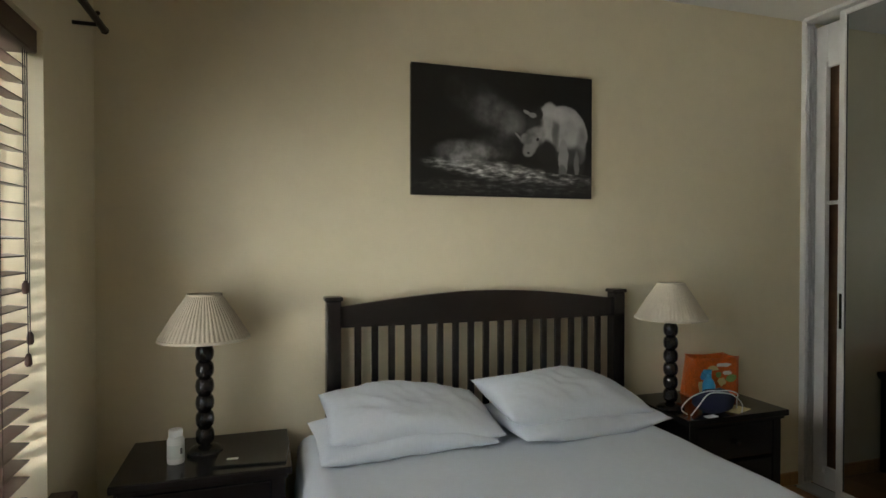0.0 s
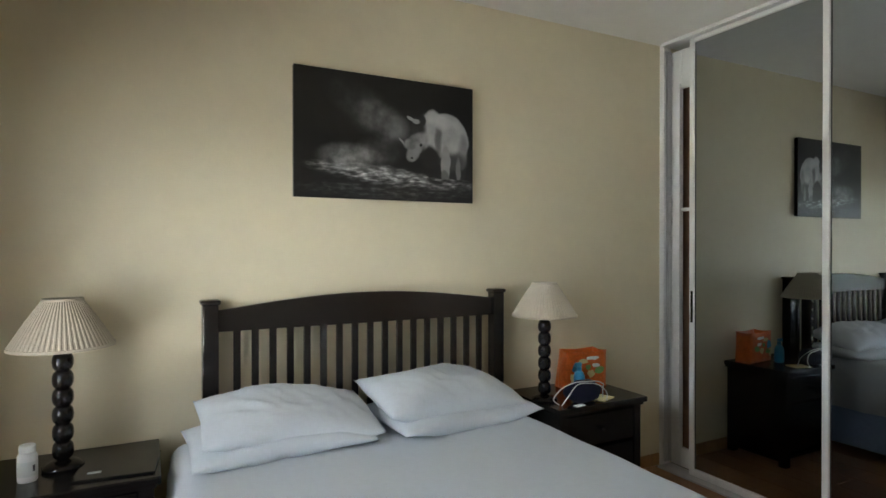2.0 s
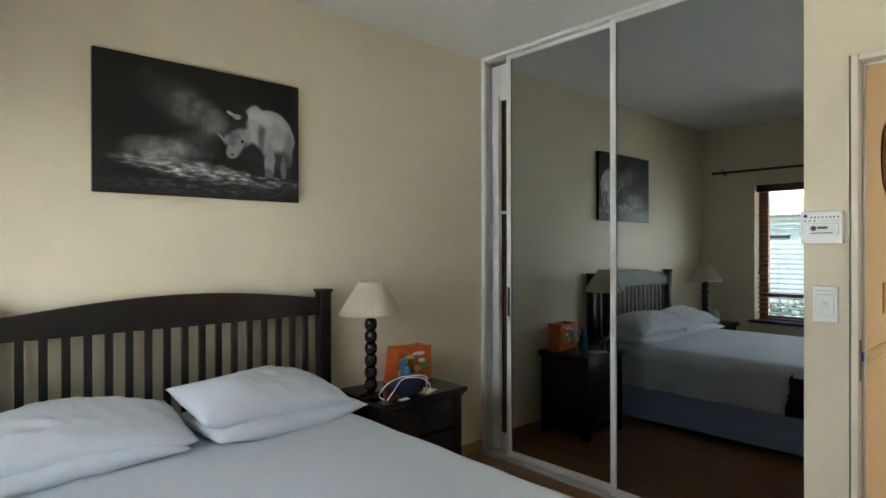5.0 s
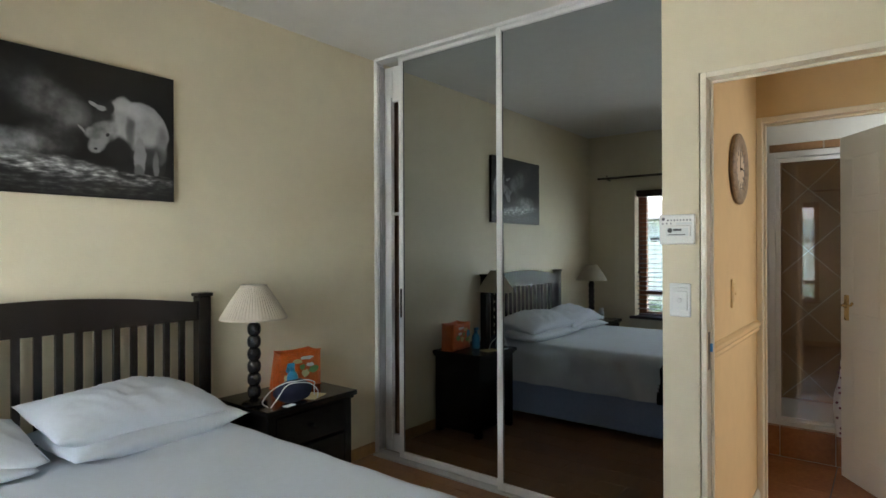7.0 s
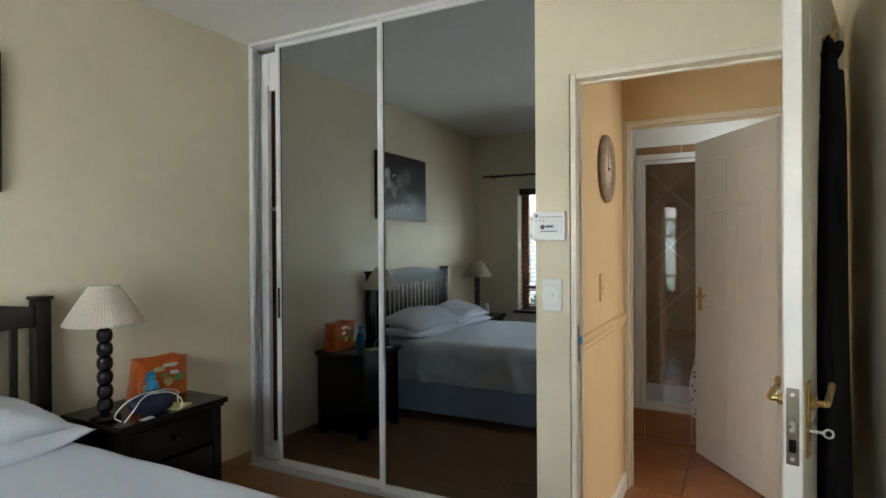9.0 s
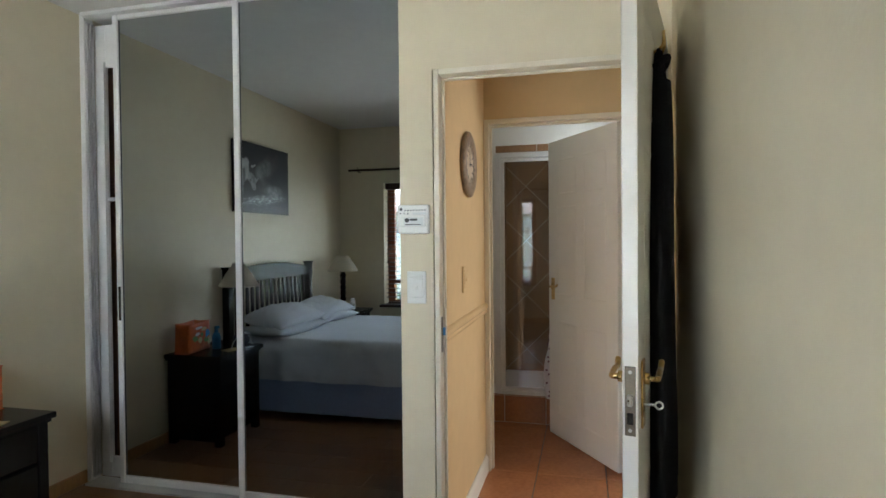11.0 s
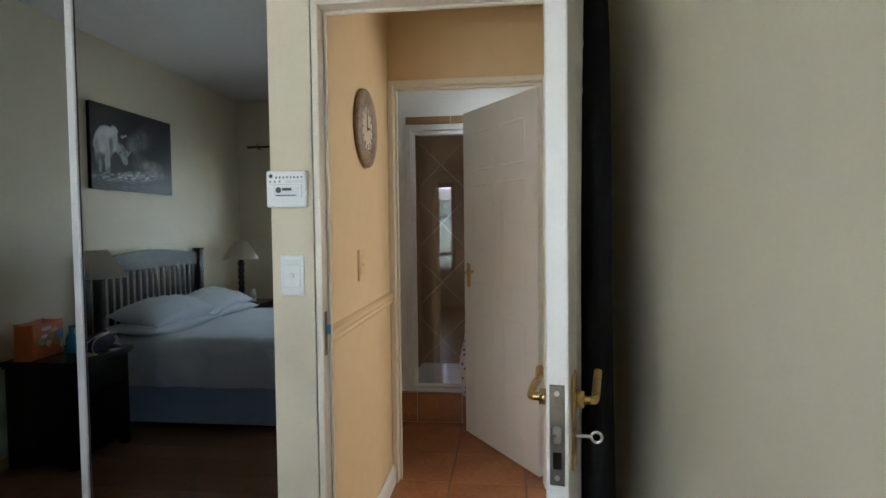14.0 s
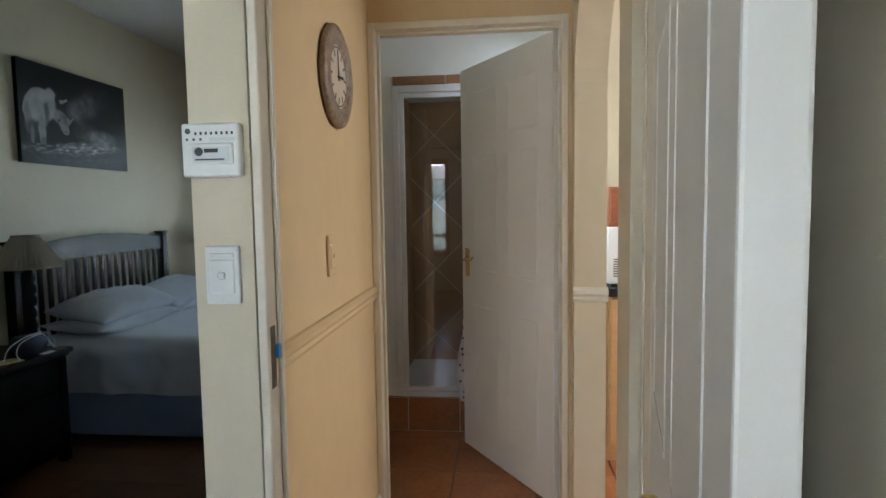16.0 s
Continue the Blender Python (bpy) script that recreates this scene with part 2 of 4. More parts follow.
    # the animal: far legs, body, shoulder, near leg, head, horns and ears, lit from above
    for p, level, tex in ((patch(0.245, -0.125, 0.055, 0.085, 0.3), 0.007, None), (patch(0.345, -0.11, 0.030, 0.085, 0.3), 0.012, None), (patch(0.398, -0.10, 0.026, 0.09, 0.3), 0.018, None),
                          (patch(0.320, 0.030, 0.116, 0.122, 0.12, -0.20), 0.36, soft), (patch(0.228, 0.055, 0.062, 0.110, 0.2), 0.38, soft), (patch(0.400, -0.03, 0.030, 0.08, 0.7), 0.22, soft),
                          (patch(0.345, -0.085, 0.075, 0.045, 0.95), 0.05, soft), (patch(0.262, 0.025, 0.018, 0.085, 0.95), 0.13, soft), (patch(0.29, 0.10, 0.09, 0.035, 0.98, -0.25), 0.46, soft), (patch(0.375, -0.13, 0.014, 0.06, 0.6), 0.16, soft), (patch(0.335, 0.02, 0.05, 0.06, 0.98), 0.40, soft),
                          (patch(0.212, -0.075, 0.052, 0.058, 0.45), 0.012, None), (patch(0.303, -0.095, 0.027, 0.085, 0.3), 0.27, soft), (patch(0.298, -0.165, 0.020, 0.035, 0.5), 0.14, soft),
                          (patch(0.150, 0.055, 0.040, 0.055, 0.7), 0.045, grain), (patch(0.155, -0.005, 0.054, 0.050, 0.45, 0.3), 0.30, grain), (patch(0.128, -0.050, 0.040, 0.042, 0.5, 0.5), 0.26, soft),
                          (patch(0.112, -0.082, 0.022, 0.016, 0.8), 0.28, soft), (patch(0.105, -0.020, 0.030, 0.022, 0.8), 0.34, grain), (patch(0.163, -0.018, 0.008, 0.008, 0.5), 0.012, None),
                          (patch(0.113, -0.083, 0.006, 0.005, 0.5), 0.02, None), (patch(0.062, -0.006, 0.014, 0.008, 0.4, -0.9), 0.28, None), (patch(0.110, 0.104, 0.024, 0.009, 0.4, -0.4), 0.32, soft),
                          (patch(0.138, 0.095, 0.022, 0.012, 0.5), 0.30, None), (patch(0.172, 0.105, 0.018, 0.030, 0.6), 0.014, None), (patch(0.30, -0.185, 0.12, 0.008, 0.7), 0.22, stone)):
        tone = op("MULTIPLY", level, tex) if tex is not None else level
        v = op("ADD", op("MULTIPLY", v, op("SUBTRACT", 1.0, p)), op("MULTIPLY", p, tone))
    cb = n.new("ShaderNodeCombineColor")
    for i in range(3):
        l.new(v, cb.inputs[i])
    b = n["Principled BSDF"]
    l.new(cb.outputs[0], b.inputs["Base Color"])
    b.inputs["Roughness"].default_value = 0.45
    return m


PRINT = picture_print()


# ---- builders ----
def mesh_of(bm, name, material, smooth=False):
    me = bpy.data.meshes.new(name)
    bmesh.ops.recalc_face_normals(bm, faces=bm.faces)
    bm.to_mesh(me)
    bm.free()
    me.materials.append(material)
    if smooth:
        for p in me.polygons:
            p.use_smooth = True
    return me


def part(name, bm, material, parent=None, label="", smooth=False):
    ob = new(name, mesh_of(bm, name, material, smooth))
    if parent is not None:
        ob.parent = parent
    if label:
        ob["label"] = label
    return ob


def thing(name, at, label, category, group="", kind="", rz=0.0):
    ob = new(name)
    ob.empty_display_size = 0.1
    ob.matrix_world = pose(*at, 0, 0, rz)
    return tagged(ob, label, category, group, kind)


def add_box(bm, x0, x1, y0, y1, z0, z1, bevel=0.0, seg=1):
    r = bmesh.ops.create_cube(bm, size=1, matrix=Matrix.LocRotScale(((x0 + x1) / 2, (y0 + y1) / 2, (z0 + z1) / 2), None, (abs(x1 - x0), abs(y1 - y0), abs(z1 - z0))))
    if bevel:
        edges = list({e for v in r["verts"] for e in v.link_edges})
        bmesh.ops.bevel(bm, geom=edges, offset=bevel, segments=seg, affect="EDGES", profile=0.5)
    return bm


def box(x0, x1, y0, y1, z0, z1, bevel=0.0, seg=1):
    return add_box(bmesh.new(), x0, x1, y0, y1, z0, z1, bevel, seg)


def rod(a, b, r, n=12, bm=None):
    bm = bm or bmesh.new()
    a, b = Vector(a), Vector(b)
    m = Matrix.Translation((a + b) / 2) @ (b - a).to_track_quat("Z", "Y").to_matrix().to_4x4()
    bmesh.ops.create_cone(bm, cap_ends=True, segments=n, radius1=r, radius2=r, depth=(b - a).length, matrix=m)
    return bm


def ball(at, r, bm=None, s=(1, 1, 1)):
    bm = bm or bmesh.new()
    bmesh.ops.create_uvsphere(bm, u_segments=14, v_segments=9, radius=r, matrix=Matrix.LocRotScale(at, None, s))
    return bm


def lathe(profile, n=32, wave=0.0, waves=0, caps=True):
    """A turned form round z from (radius, height) pairs; wave: pleats."""
    bm = bmesh.new()
    rings = []
    for r, z in profile:
        rings.append([bm.verts.new(((r + (wave if (i * waves * 2 // n) % 2 else 0)) * math.cos(2 * math.pi * i / n), (r + (wave if (i * waves * 2 // n) % 2 else 0)) * math.sin(2 * math.pi * i / n), z)) for i in range(n)])
    for a, b in zip(rings, rings[1:]):
        for i in range(n):
            bm.faces.new((a[i], a[(i + 1) % n], b[(i + 1) % n], b[i]))
    if caps:
        bm.faces.new(rings[0])
        bm.faces.new(rings[-1])
    return bm


def tube(points, r, n=8):
    bm = bmesh.new()
    pts = [Vector(p) for p in points]
    rings = []
    for i, p in enumerate(pts):
        d = (pts[min(i + 1, len(pts) - 1)] - pts[max(i - 1, 0)]).normalized()
        q = d.to_track_quat("Z", "Y")
        rings.append([bm.verts.new(p + q @ Vector((r * math.cos(2 * math.pi * k / n), r * math.sin(2 * math.pi * k / n), 0))) for k in range(n)])
    for a, b in zip(rings, rings[1:]):
        for k in range(n):
            bm.faces.new((a[k], a[(k + 1) % n], b[(k + 1) % n], b[k]))
    bm.faces.new(rings[0])
    bm.faces.new(rings[-1])
    return bm


def curve_pts(ctrl, steps=8):
    """A smooth line through the control points."""
    c = [Vector(p) for p in ctrl]
    c = [2 * c[0] - c[1]] + c + [2 * c[-1] - c[-2]]
    out = []
    for i in range(1, len(c) - 2):
        for k in range(steps):
            t = k / steps
            out.append(0.5 * ((2 * c[i]) + (c[i + 1] - c[i - 1]) * t + (2 * c[i - 1] - 5 * c[i] + 4 * c[i + 1] - c[i + 2]) * t * t + (3 * c[i] - c[i - 1] - 3 * c[i + 1] + c[i + 2]) * t ** 3))
    return out + [c[-2]]


def words(text, size, at, rx, ry, rz, material, parent, name):
    cu = bpy.data.curves.new(name, "FONT")
    cu.body, cu.size, cu.extrude, cu.align_x, cu.align_y = text, size, 0.0003, "CENTER", "CENTER"
    tmp = bpy.data.objects.new(name, cu)
    me = bpy.data.meshes.new_from_object(tmp)
    bpy.data.objects.remove(tmp)
    me.materials.append(material)
    ob = new(name, me)
    ob.parent = parent
    ob.matrix_local = pose(*at, rx, ry, rz)
    return ob


def setting(name, bm, material, label, category, smooth=False):
    return tagged(part(name, bm, material, None, "", smooth), label, category, "", "structure")


# ---- plan ----
WEST, NORTH, SOUTH, CEILING = -0.612, 2.503, -0.57, 2.656
FRONT = 2.931          # face of the sliding mirror doors
ENTRY = 2.468          # bedroom face of the wall with the doorway
HALL_N, HALL_S = 0.305, -0.515
BATH = 3.611           # hall face of the bathroom wall
WIN = (0.20, 1.968, 0.63, 2.02)   # y0, y1, z0, z1 of the window opening

# bedroom shell
setting("wall_north", box(WEST - 0.25, 3.75, NORTH, NORTH + 0.2, -0.1, CEILING), CREAM, "smooth cream painted bedroom wall behind the bed", "wall")
bm = bmesh.new()
for a in ((SOUTH - 0.2, WIN[0], 0, CEILING), (WIN[1], NORTH, 0, CEILING), (WIN[0], WIN[1], 0, WIN[2]), (WIN[0], WIN[1], WIN[3], CEILING)):
    add_box(bm, WEST - 0.25, WEST, *a)
setting("wall_west", bm, CREAM, "cream painted wall with a deep window recess", "wall")
setting("wall_south", box(WEST, ENTRY + 0.12, SOUTH - 0.2, SOUTH, 0, CEILING), CREAM, "plain cream painted wall beside the open door", "wall")
bm = bmesh.new()
add_box(bm, ENTRY, ENTRY + 0.12, 0.3095, 0.445, 0, 2.62)
add_box(bm, ENTRY, ENTRY + 0.12, SOUTH, -0.553, 0, 2.62)
add_box(bm, ENTRY, ENTRY + 0.12, SOUTH, 0.445, 2.62, CEILING)
add_box(bm, ENTRY, ENTRY + 0.12, -0.553, 0.3095, 2.032, 2.62)
setting("wall_entry", bm, CREAM, "cream painted wall round the bedroom doorway", "wall")
setting("wall_wardrobe_side", box(ENTRY + 0.12, BATH, HALL_N + 0.005, 0.445, -0.1, CEILING), CREAM, "cream painted wall closing the wardrobe's side", "wall")
setting("wall_wardrobe_back", box(3.55, BATH, 0.459, NORTH, -0.1, CEILING), CREAM, "cream painted wall behind the wardrobe", "wall")
setting("ceiling", box(WEST - 0.25, 3.75, SOUTH - 0.2, NORTH + 0.2, CEILING, CEILING + 0.15), CEIL, "plain white plastered ceiling", "ceiling")
floor = setting("floor", box(WEST - 0.25, ENTRY + 0.06, SOUTH - 0.2, NORTH, -0.12, -0.008), GROUT, "dark subfloor under the brown laminate planks", "floor")
part("wardrobe_floor", box(ENTRY + 0.06, 3.55, 0.459, NORTH, -0.12, -0.008), GROUT, floor)
setting("baseboard", box(1.5, 2.94, NORTH - 0.015, NORTH - 0.001, 0, 0.075, 0.004), mat("brown_skirting_wood", (0.42, 0.24, 0.10), 0.35, 0.2, 5, stretch=(8, 1, 1)), "light brown wooden skirting under the bed wall", "skirting")
setting("baseboard_window_wall", box(WEST + 0.001, WEST + 0.015, SOUTH, NORTH - 0.02, 0, 0.075, 0.004), bpy.data.materials["brown_skirting_wood"], "light brown wooden skirting under the window", "skirting")

# ---- window, blind, rod ----
w = tagged(new("window_1"), "red-brown wooden window with clear panes behind a blind", "window", "", "structure")
w.matrix_world = pose(WEST - 0.17, 0, 0)
y0, y1, z0, z1 = WIN
for nm, a in (("window_frame", (y0, y0 + 0.06, z0, z1)), ("window_frame", (y1 - 0.085, y1, z0, z1)), ("window_frame", (y0 + 0.06, y1 - 0.085, z0, z0 + 0.045)),
              ("window_frame", (y0 + 0.06, y1 - 0.085, z1 - 0.06, z1)), ("transom", (y0 + 0.06, y1 - 0.085, 0.865, 0.915)), ("mullion", (1.06, 1.115, 0.915, z1 - 0.06))):
    part(nm, box(-0.03, 0.03, *a, 0.004), REDWOOD, w)
for a in ((y0 + 0.06, y1 - 0.085, z0 + 0.045, 0.865), (y0 + 0.06, 1.06, 0.915, z1 - 0.06), (1.115, y1 - 0.085, 0.915, z1 - 0.06)):
    g = part("pane", box(-0.003, 0.003, *a), GLASS, w)
    g.visible_shadow = False
part("window_sill", box(0.05, 0.24, y0 - 0.04, y1 + 0.04, z0 - 0.025, z0 + 0.004, 0.006), SLAT, w, "dark brown wooden sill board")

blind = thing("venetian_blind", (WEST - 0.065, 0, 0), "dark brown wooden venetian blind with open slats", "blind")
part("headrail", box(-0.04, 0.055, y0 + 0.02, y1 - 0.015, z1 - 0.075, z1 - 0.005, 0.004), SLAT, blind)
zz, i = z1 - 0.11, 0
slat_mesh = {}
while zz > z0 + 0.03:
    tilt = 7
    if tilt not in slat_mesh:
        bm = box(-0.025, 0.025, y0 + 0.012, y1 - 0.012, -0.0018, 0.0018)
        slat_mesh[tilt] = mesh_of(bm, "slat", SLAT)
    s = new("slat", slat_mesh[tilt])
    s.parent = blind
    s.matrix_local = pose(0, 0, zz, 0, tilt, 0)
    zz -= 0.050
part("bottom_rail", box(-0.026, 0.026, y0 + 0.03, y1 - 0.03, z0 + 0.008, z0 + 0.026, 0.003), SLAT, blind)
for yy in (y0 + 0.2, (y0 + y1) / 2, y1 - 0.2):
    for dx in (-0.027, 0.027):
        part("ladder_cord", rod((dx, yy, z0 + 0.02), (dx, yy, z1 - 0.07), 0.0012, 6), CORD, blind)
for k, (yy, zb) in enumerate(((1.90, 1.27), (1.915, 1.06), (1.93, 1.12))):
    c = part("pull_cord", rod((0.038, yy, zb), (0.036, yy, z1 - 0.07), 0.0016, 6), CORD, blind)
    part("tassel", lathe([(0.004, 0.018), (0.009, 0.008), (0.010, -0.012), (0.006, -0.02)], 10), SLAT, c).matrix_local = pose(0.038, yy, zb)

cr = thing("curtain_rod", (WEST + 0.072, 0, 2.165), "dark bronze iron curtain rod without curtains", "curtain rod")
part("pole", rod((0, -0.15, 0), (0, 2.35, 0), 0.0125, 16), IRON, cr)
for yy in (-0.05, 2.245):
    br = part("bracket", rod((-0.075, yy, -0.018), (0, yy, -0.018), 0.007), IRON, cr)
    part("wall_plate", box(-0.085, -0.077, yy - 0.012, yy + 0.012, -0.075, 0.045, 0.003), IRON, br)
    part("thumb_screw", ball((0.002, yy + 0.01, 0.025), 0.008, rod((0, yy + 0.01, 0.0), (0.002, yy + 0.01, 0.025), 0.003)), IRON, br)
part("end_cap", ball((0, 2.354, 0), 0.0145), IRON, cr)

# ---- outside the window ----
# out-of-view pale slab, added to bounce sunlight up into the bedroom
setting("bounce_slab", box(-3.2, WEST - 0.25, -3, 5.5, -0.5, -0.30), PLASTER, "unseen pale slab outside the window, added to bounce sunlight inside", "paving")
bm = bmesh.new()
bmesh.ops.create_grid(bm, x_segments=2, y_segments=2, size=400, matrix=Matrix.Translation((0, 0, -0.35)))
setting("ground", bm, LAWN, "green lawn reaching away outside the window", "ground")
setting("boundary_wall", box(-9.2, -9.0, -12, 16, -0.35, 1.55), PLASTER, "pale plastered garden boundary wall", "garden wall")
house = thing("house", (-18, 3, -0.35), "pale plastered house beyond the garden wall", "house")
part("wall", box(-4, 4, -6, 6, 0, 2.7), PLASTER, house)
bm = bmesh.new()
v = [bm.verts.new(p) for p in ((4.4, -6.4, 2.7), (4.4, 6.4, 2.7), (-4.4, 6.4, 2.7), (-4.4, -6.4, 2.7), (0, -6.4, 4.6), (0, 6.4, 4.6))]
for f in ((0, 1, 5, 4), (2, 3, 4, 5), (0, 4, 3), (1, 2, 5), (0, 3, 2, 1)):
    bm.faces.new([v[k] for k in f])
part("roof", bm, ROOFTILE, house)
for yy in (-3, 2.5):
    wi = part("window", box(3.98, 4.03, yy, yy + 1.4, 0.9, 2.1), PHONE, house)
    part("window_frame", box(4.03, 4.06, yy + 0.66, yy + 0.74, 0.9, 2.1), DOORW, wi)
rng = random.Random(4)
verts, faces = [], []
for k in range(9000):
    yy = rng.uniform(-4, 8)
    h = 0.75 + 0.3 * noise.noise((yy * 1.3, 0, 0))
    p = Vector((-4.2 + rng.gauss(0, 0.28), yy, -0.35 + h * rng.random() ** 0.6 + rng.gauss(0, 0.05)))
    q = Euler((rng.uniform(0, 6), rng.uniform(0, 6), rng.uniform(0, 6))).to_quaternion()
    s = rng.uniform(0.03, 0.07)
    b = len(verts)
    verts += [p + q @ Vector(c) * s for c in ((-1, 0, 0), (0, -0.4, 0.1), (1, 0, 0), (0, 0.4, 0.1))]
    faces.append((b, b + 1, b + 2, b + 3))
me = bpy.data.meshes.new("hedge")
me.from_pydata(verts, [], faces)
me.materials.append(LEAF)
tagged(new("hedge", me), "low green garden shrubs outside the window", "shrubs", "", "stuff")

# ---- wardrobe with sliding mirror doors ----
wr = thing("wardrobe", (FRONT, 0, 0), "built-in wardrobe with white aluminium frame and grey mirror doors", "wardrobe")
part("top_track", box(-0.012, 0.075, 0.46, NORTH - 0.036, 2.634, CEILING - 0.001, 0.003), ALU, wr)
part("side_jamb", box(0.015, 0.08, NORTH - 0.036, NORTH - 0.002, 0, CEILING - 0.001, 0.003), ALU, wr)
for k in range(3):
    part("jamb_channel", box(0.02 + 0.022 * k, 0.026 + 0.022 * k, NORTH - 0.052, NORTH - 0.037, 0.03, 2.61), ALUGREY, wr)
part("bottom_track", box(-0.035, 0.08, 0.46, NORTH - 0.037, -0.004, 0.012, 0.002), ALUGREY, wr)
# the fitting visible through the gap
part("inner_panel", box(0.085, 0.105, 2.392, NORTH - 0.037, 0.012, 2.61, 0.002), ALU, wr, "white set-back inner panel")
part("inner_panel", box(0.085, 0.105, 2.262, 2.392, 2.37, 2.61, 0.002), ALU, wr)
part("inner_panel", box(0.085, 0.105, 2.262, 2.392, 0.012, 0.13, 0.002), ALU, wr)
part("shelf_edge", box(0.085, 0.12, 2.262, 2.392, 1.605, 1.625), ALU, wr)
part("panel_lip", box(0.07, 0.086, 2.392, 2.407, 0.1, 2.40, 0.002), ALU, wr)
part("back_board", box(0.16, 0.175, 2.2, NORTH - 0.04, 0.012, 2.61), BROWNPANEL, wr, "brown wooden board inside")


def sliding_door(x, ya, yb, handle):
    d = part("door", box(x + 0.006, x + 0.022, ya, yb, 0.05, 2.615), BROWNPANEL, wr, "sliding door with a grey tinted mirror")
    part("mirror", box(x, x + 0.005, ya + 0.036, yb - 0.036, 0.062, 2.60), MIRROR, d, "grey tinted mirror panel")
    for a in ((ya, ya + 0.034, 0.016, 2.628), (yb - 0.034, yb, 0.016, 2.628)):
        part("stile", box(x - 0.012, x + 0.024, *a, 0.003), ALU, d)
    for a in ((0.016, 0.056), (2.603, 2.628)):
        part("rail", box(x - 0.010, x + 0.024, ya + 0.034, yb - 0.034, *a, 0.002), ALU, d)
    for a in (ya + 0.0345, yb - 0.037):
        part("seal", box(x - 0.003, x + 0.004, a, a + 0.0025, 0.058, 2.60), RUBBER, d)
    if handle:
        part("finger_pull", box(x - 0.0135, x - 0.008, yb - 0.028, yb - 0.010, 0.93, 1.12, 0.002), PHONE, d, "black recessed finger pull")


sliding_door(0.028, 1.44, 2.276, True)
sliding_door(-0.006, 0.45, 1.497, False)

# ---- bedroom doorway frame and door ----
fr = thing("door_frame", (ENTRY, 0, 0), "cream painted bedroom door frame", "door frame", "", "structure")


def frame_parts(owner, ya, yb, top, x0, x1, wide, stop, m):
    """Jambs and head between y = ya and yb, from x0 to x1, with a stop between the depths given by stop."""
    for a in (yb - wide, ya):
        part("jamb", box(x0, x1, a, a + wide, 0, top, 0.004, 2), m, owner)
    part("head", box(x0, x1, ya + wide, yb - wide, top - wide, top, 0.004, 2), m, owner)
    s0, s1 = stop
    part("door_stop", box(s0, s1, yb - wide - 0.011, yb - wide, 0, top - wide, 0.003, 2), m, owner)
    part("door_stop", box(s0, s1, ya + wide, ya + wide + 0.004, 0, top - wide, 0.0015), m, owner)
    part("door_stop", box(s0, s1, ya + wide + 0.004, yb - wide - 0.011, top - wide - 0.011, top - wide, 0.003), m, owner)


frame_parts(fr, -0.552, 0.304, 2.031, -0.006, 0.062, 0.022, (0.044, 0.061), TRIMW)
sp = part("strike_plate", box(0.006, 0.032, 0.2805, 0.2835, 0.92, 1.06, 0.001), DARKBRASS, fr, "tarnished brass strike plate")
part("tape", box(0.030, 0.0438, 0.2735, 0.2815, 0.985, 1.015), BLUETAPE, sp, "scrap of blue tape")


def panel_door(name, hinge, free, label, knob_z):
    """A moulded six-panel door; local x runs from the hinge to the free edge, y across its thickness."""
    h, f = Vector((*hinge, 0)), Vector((*free, 0))
    w = (f - h).length
    d = thing(name, (h.x, h.y, 0.0), label, "door", "", "structure", math.degrees(math.atan2(f.y - h.y, f.x - h.x)))
    part("leaf", box(0, w, -0.017, 0.017, 0.008, 2.035, 0.003, 2), DOORW, d)
    for xa, xb in ((0.11, w / 2 - 0.045), (w / 2 + 0.045, w - 0.11)):
        for za, zb in ((0.16, 0.80), (0.98, 1.58), (1.66, 1.90)):
            for s in (-1, 1):
                bm = bmesh.new()
                yo = 0.0165 * s
                add_box(bm, xa, xb, yo - 0.002, yo + 0.002, za, za + 0.012, 0.0015)
                add_box(bm, xa, xb, yo - 0.002, yo + 0.002, zb - 0.012, zb, 0.0015)
                add_box(bm, xa, xa + 0.012, yo - 0.002, yo + 0.002, za + 0.012, zb - 0.012, 0.0015)
                add_box(bm, xb - 0.012, xb, yo - 0.002, yo + 0.002, za + 0.012, zb - 0.012, 0.0015)
                p = part("panel_moulding", bm, DOORW, d)
    lock = part("lock_plate", box(w - 0.001, w + 0.002, -0.011, 0.011, 0.94, 1.09, 0.0008), DARKBRASS, d, "tarnished brass lock plate")
    part("latch", box(w, w + 0.011, -0.006, 0.006, 1.005, 1.03, 0.003), STEEL, lock)
    part("bolt_slot", box(w + 0.0015, w + 0.003, -0.006, 0.006, 0.965, 0.99), PHONE, lock)
    for zz in (0.952, 1.078):
        part("screw", rod((w, 0, zz), (w + 0.0035, 0, zz), 0.004), STEEL, lock)
    for s in (-1, 1):
        pl = part("back_plate", box(w - 0.082, w - 0.040, 0.017 * s, 0.022 * s, 0.945, 1.095, 0.002), BRASS, d)
        x = w - 0.061
        part("lever_handle", tube(curve_pts([(x, 0.02 * s, knob_z), (x, 0.045 * s, knob_z), (x - 0.012, 0.050 * s, knob_z), (x - 0.05, 0.050 * s, knob_z + 0.006), (x - 0.085, 0.049 * s, knob_z + 0.006), (x - 0.105, 0.05 * s, knob_z + 0.02)]), 0.0068, 10), BRASS, pl, "curved brass lever handle", True)
        part("collar", rod((x, 0.02 * s, knob_z), (x, 0.034 * s, knob_z), 0.013, 16), BRASS, pl, "", True)
    for zz in (0.25, 1.8):
        part("hinge", rod((-0.004, -0.017, zz), (-0.004, -0.017, zz + 0.1), 0.007), BRASS, d)
    return d, w


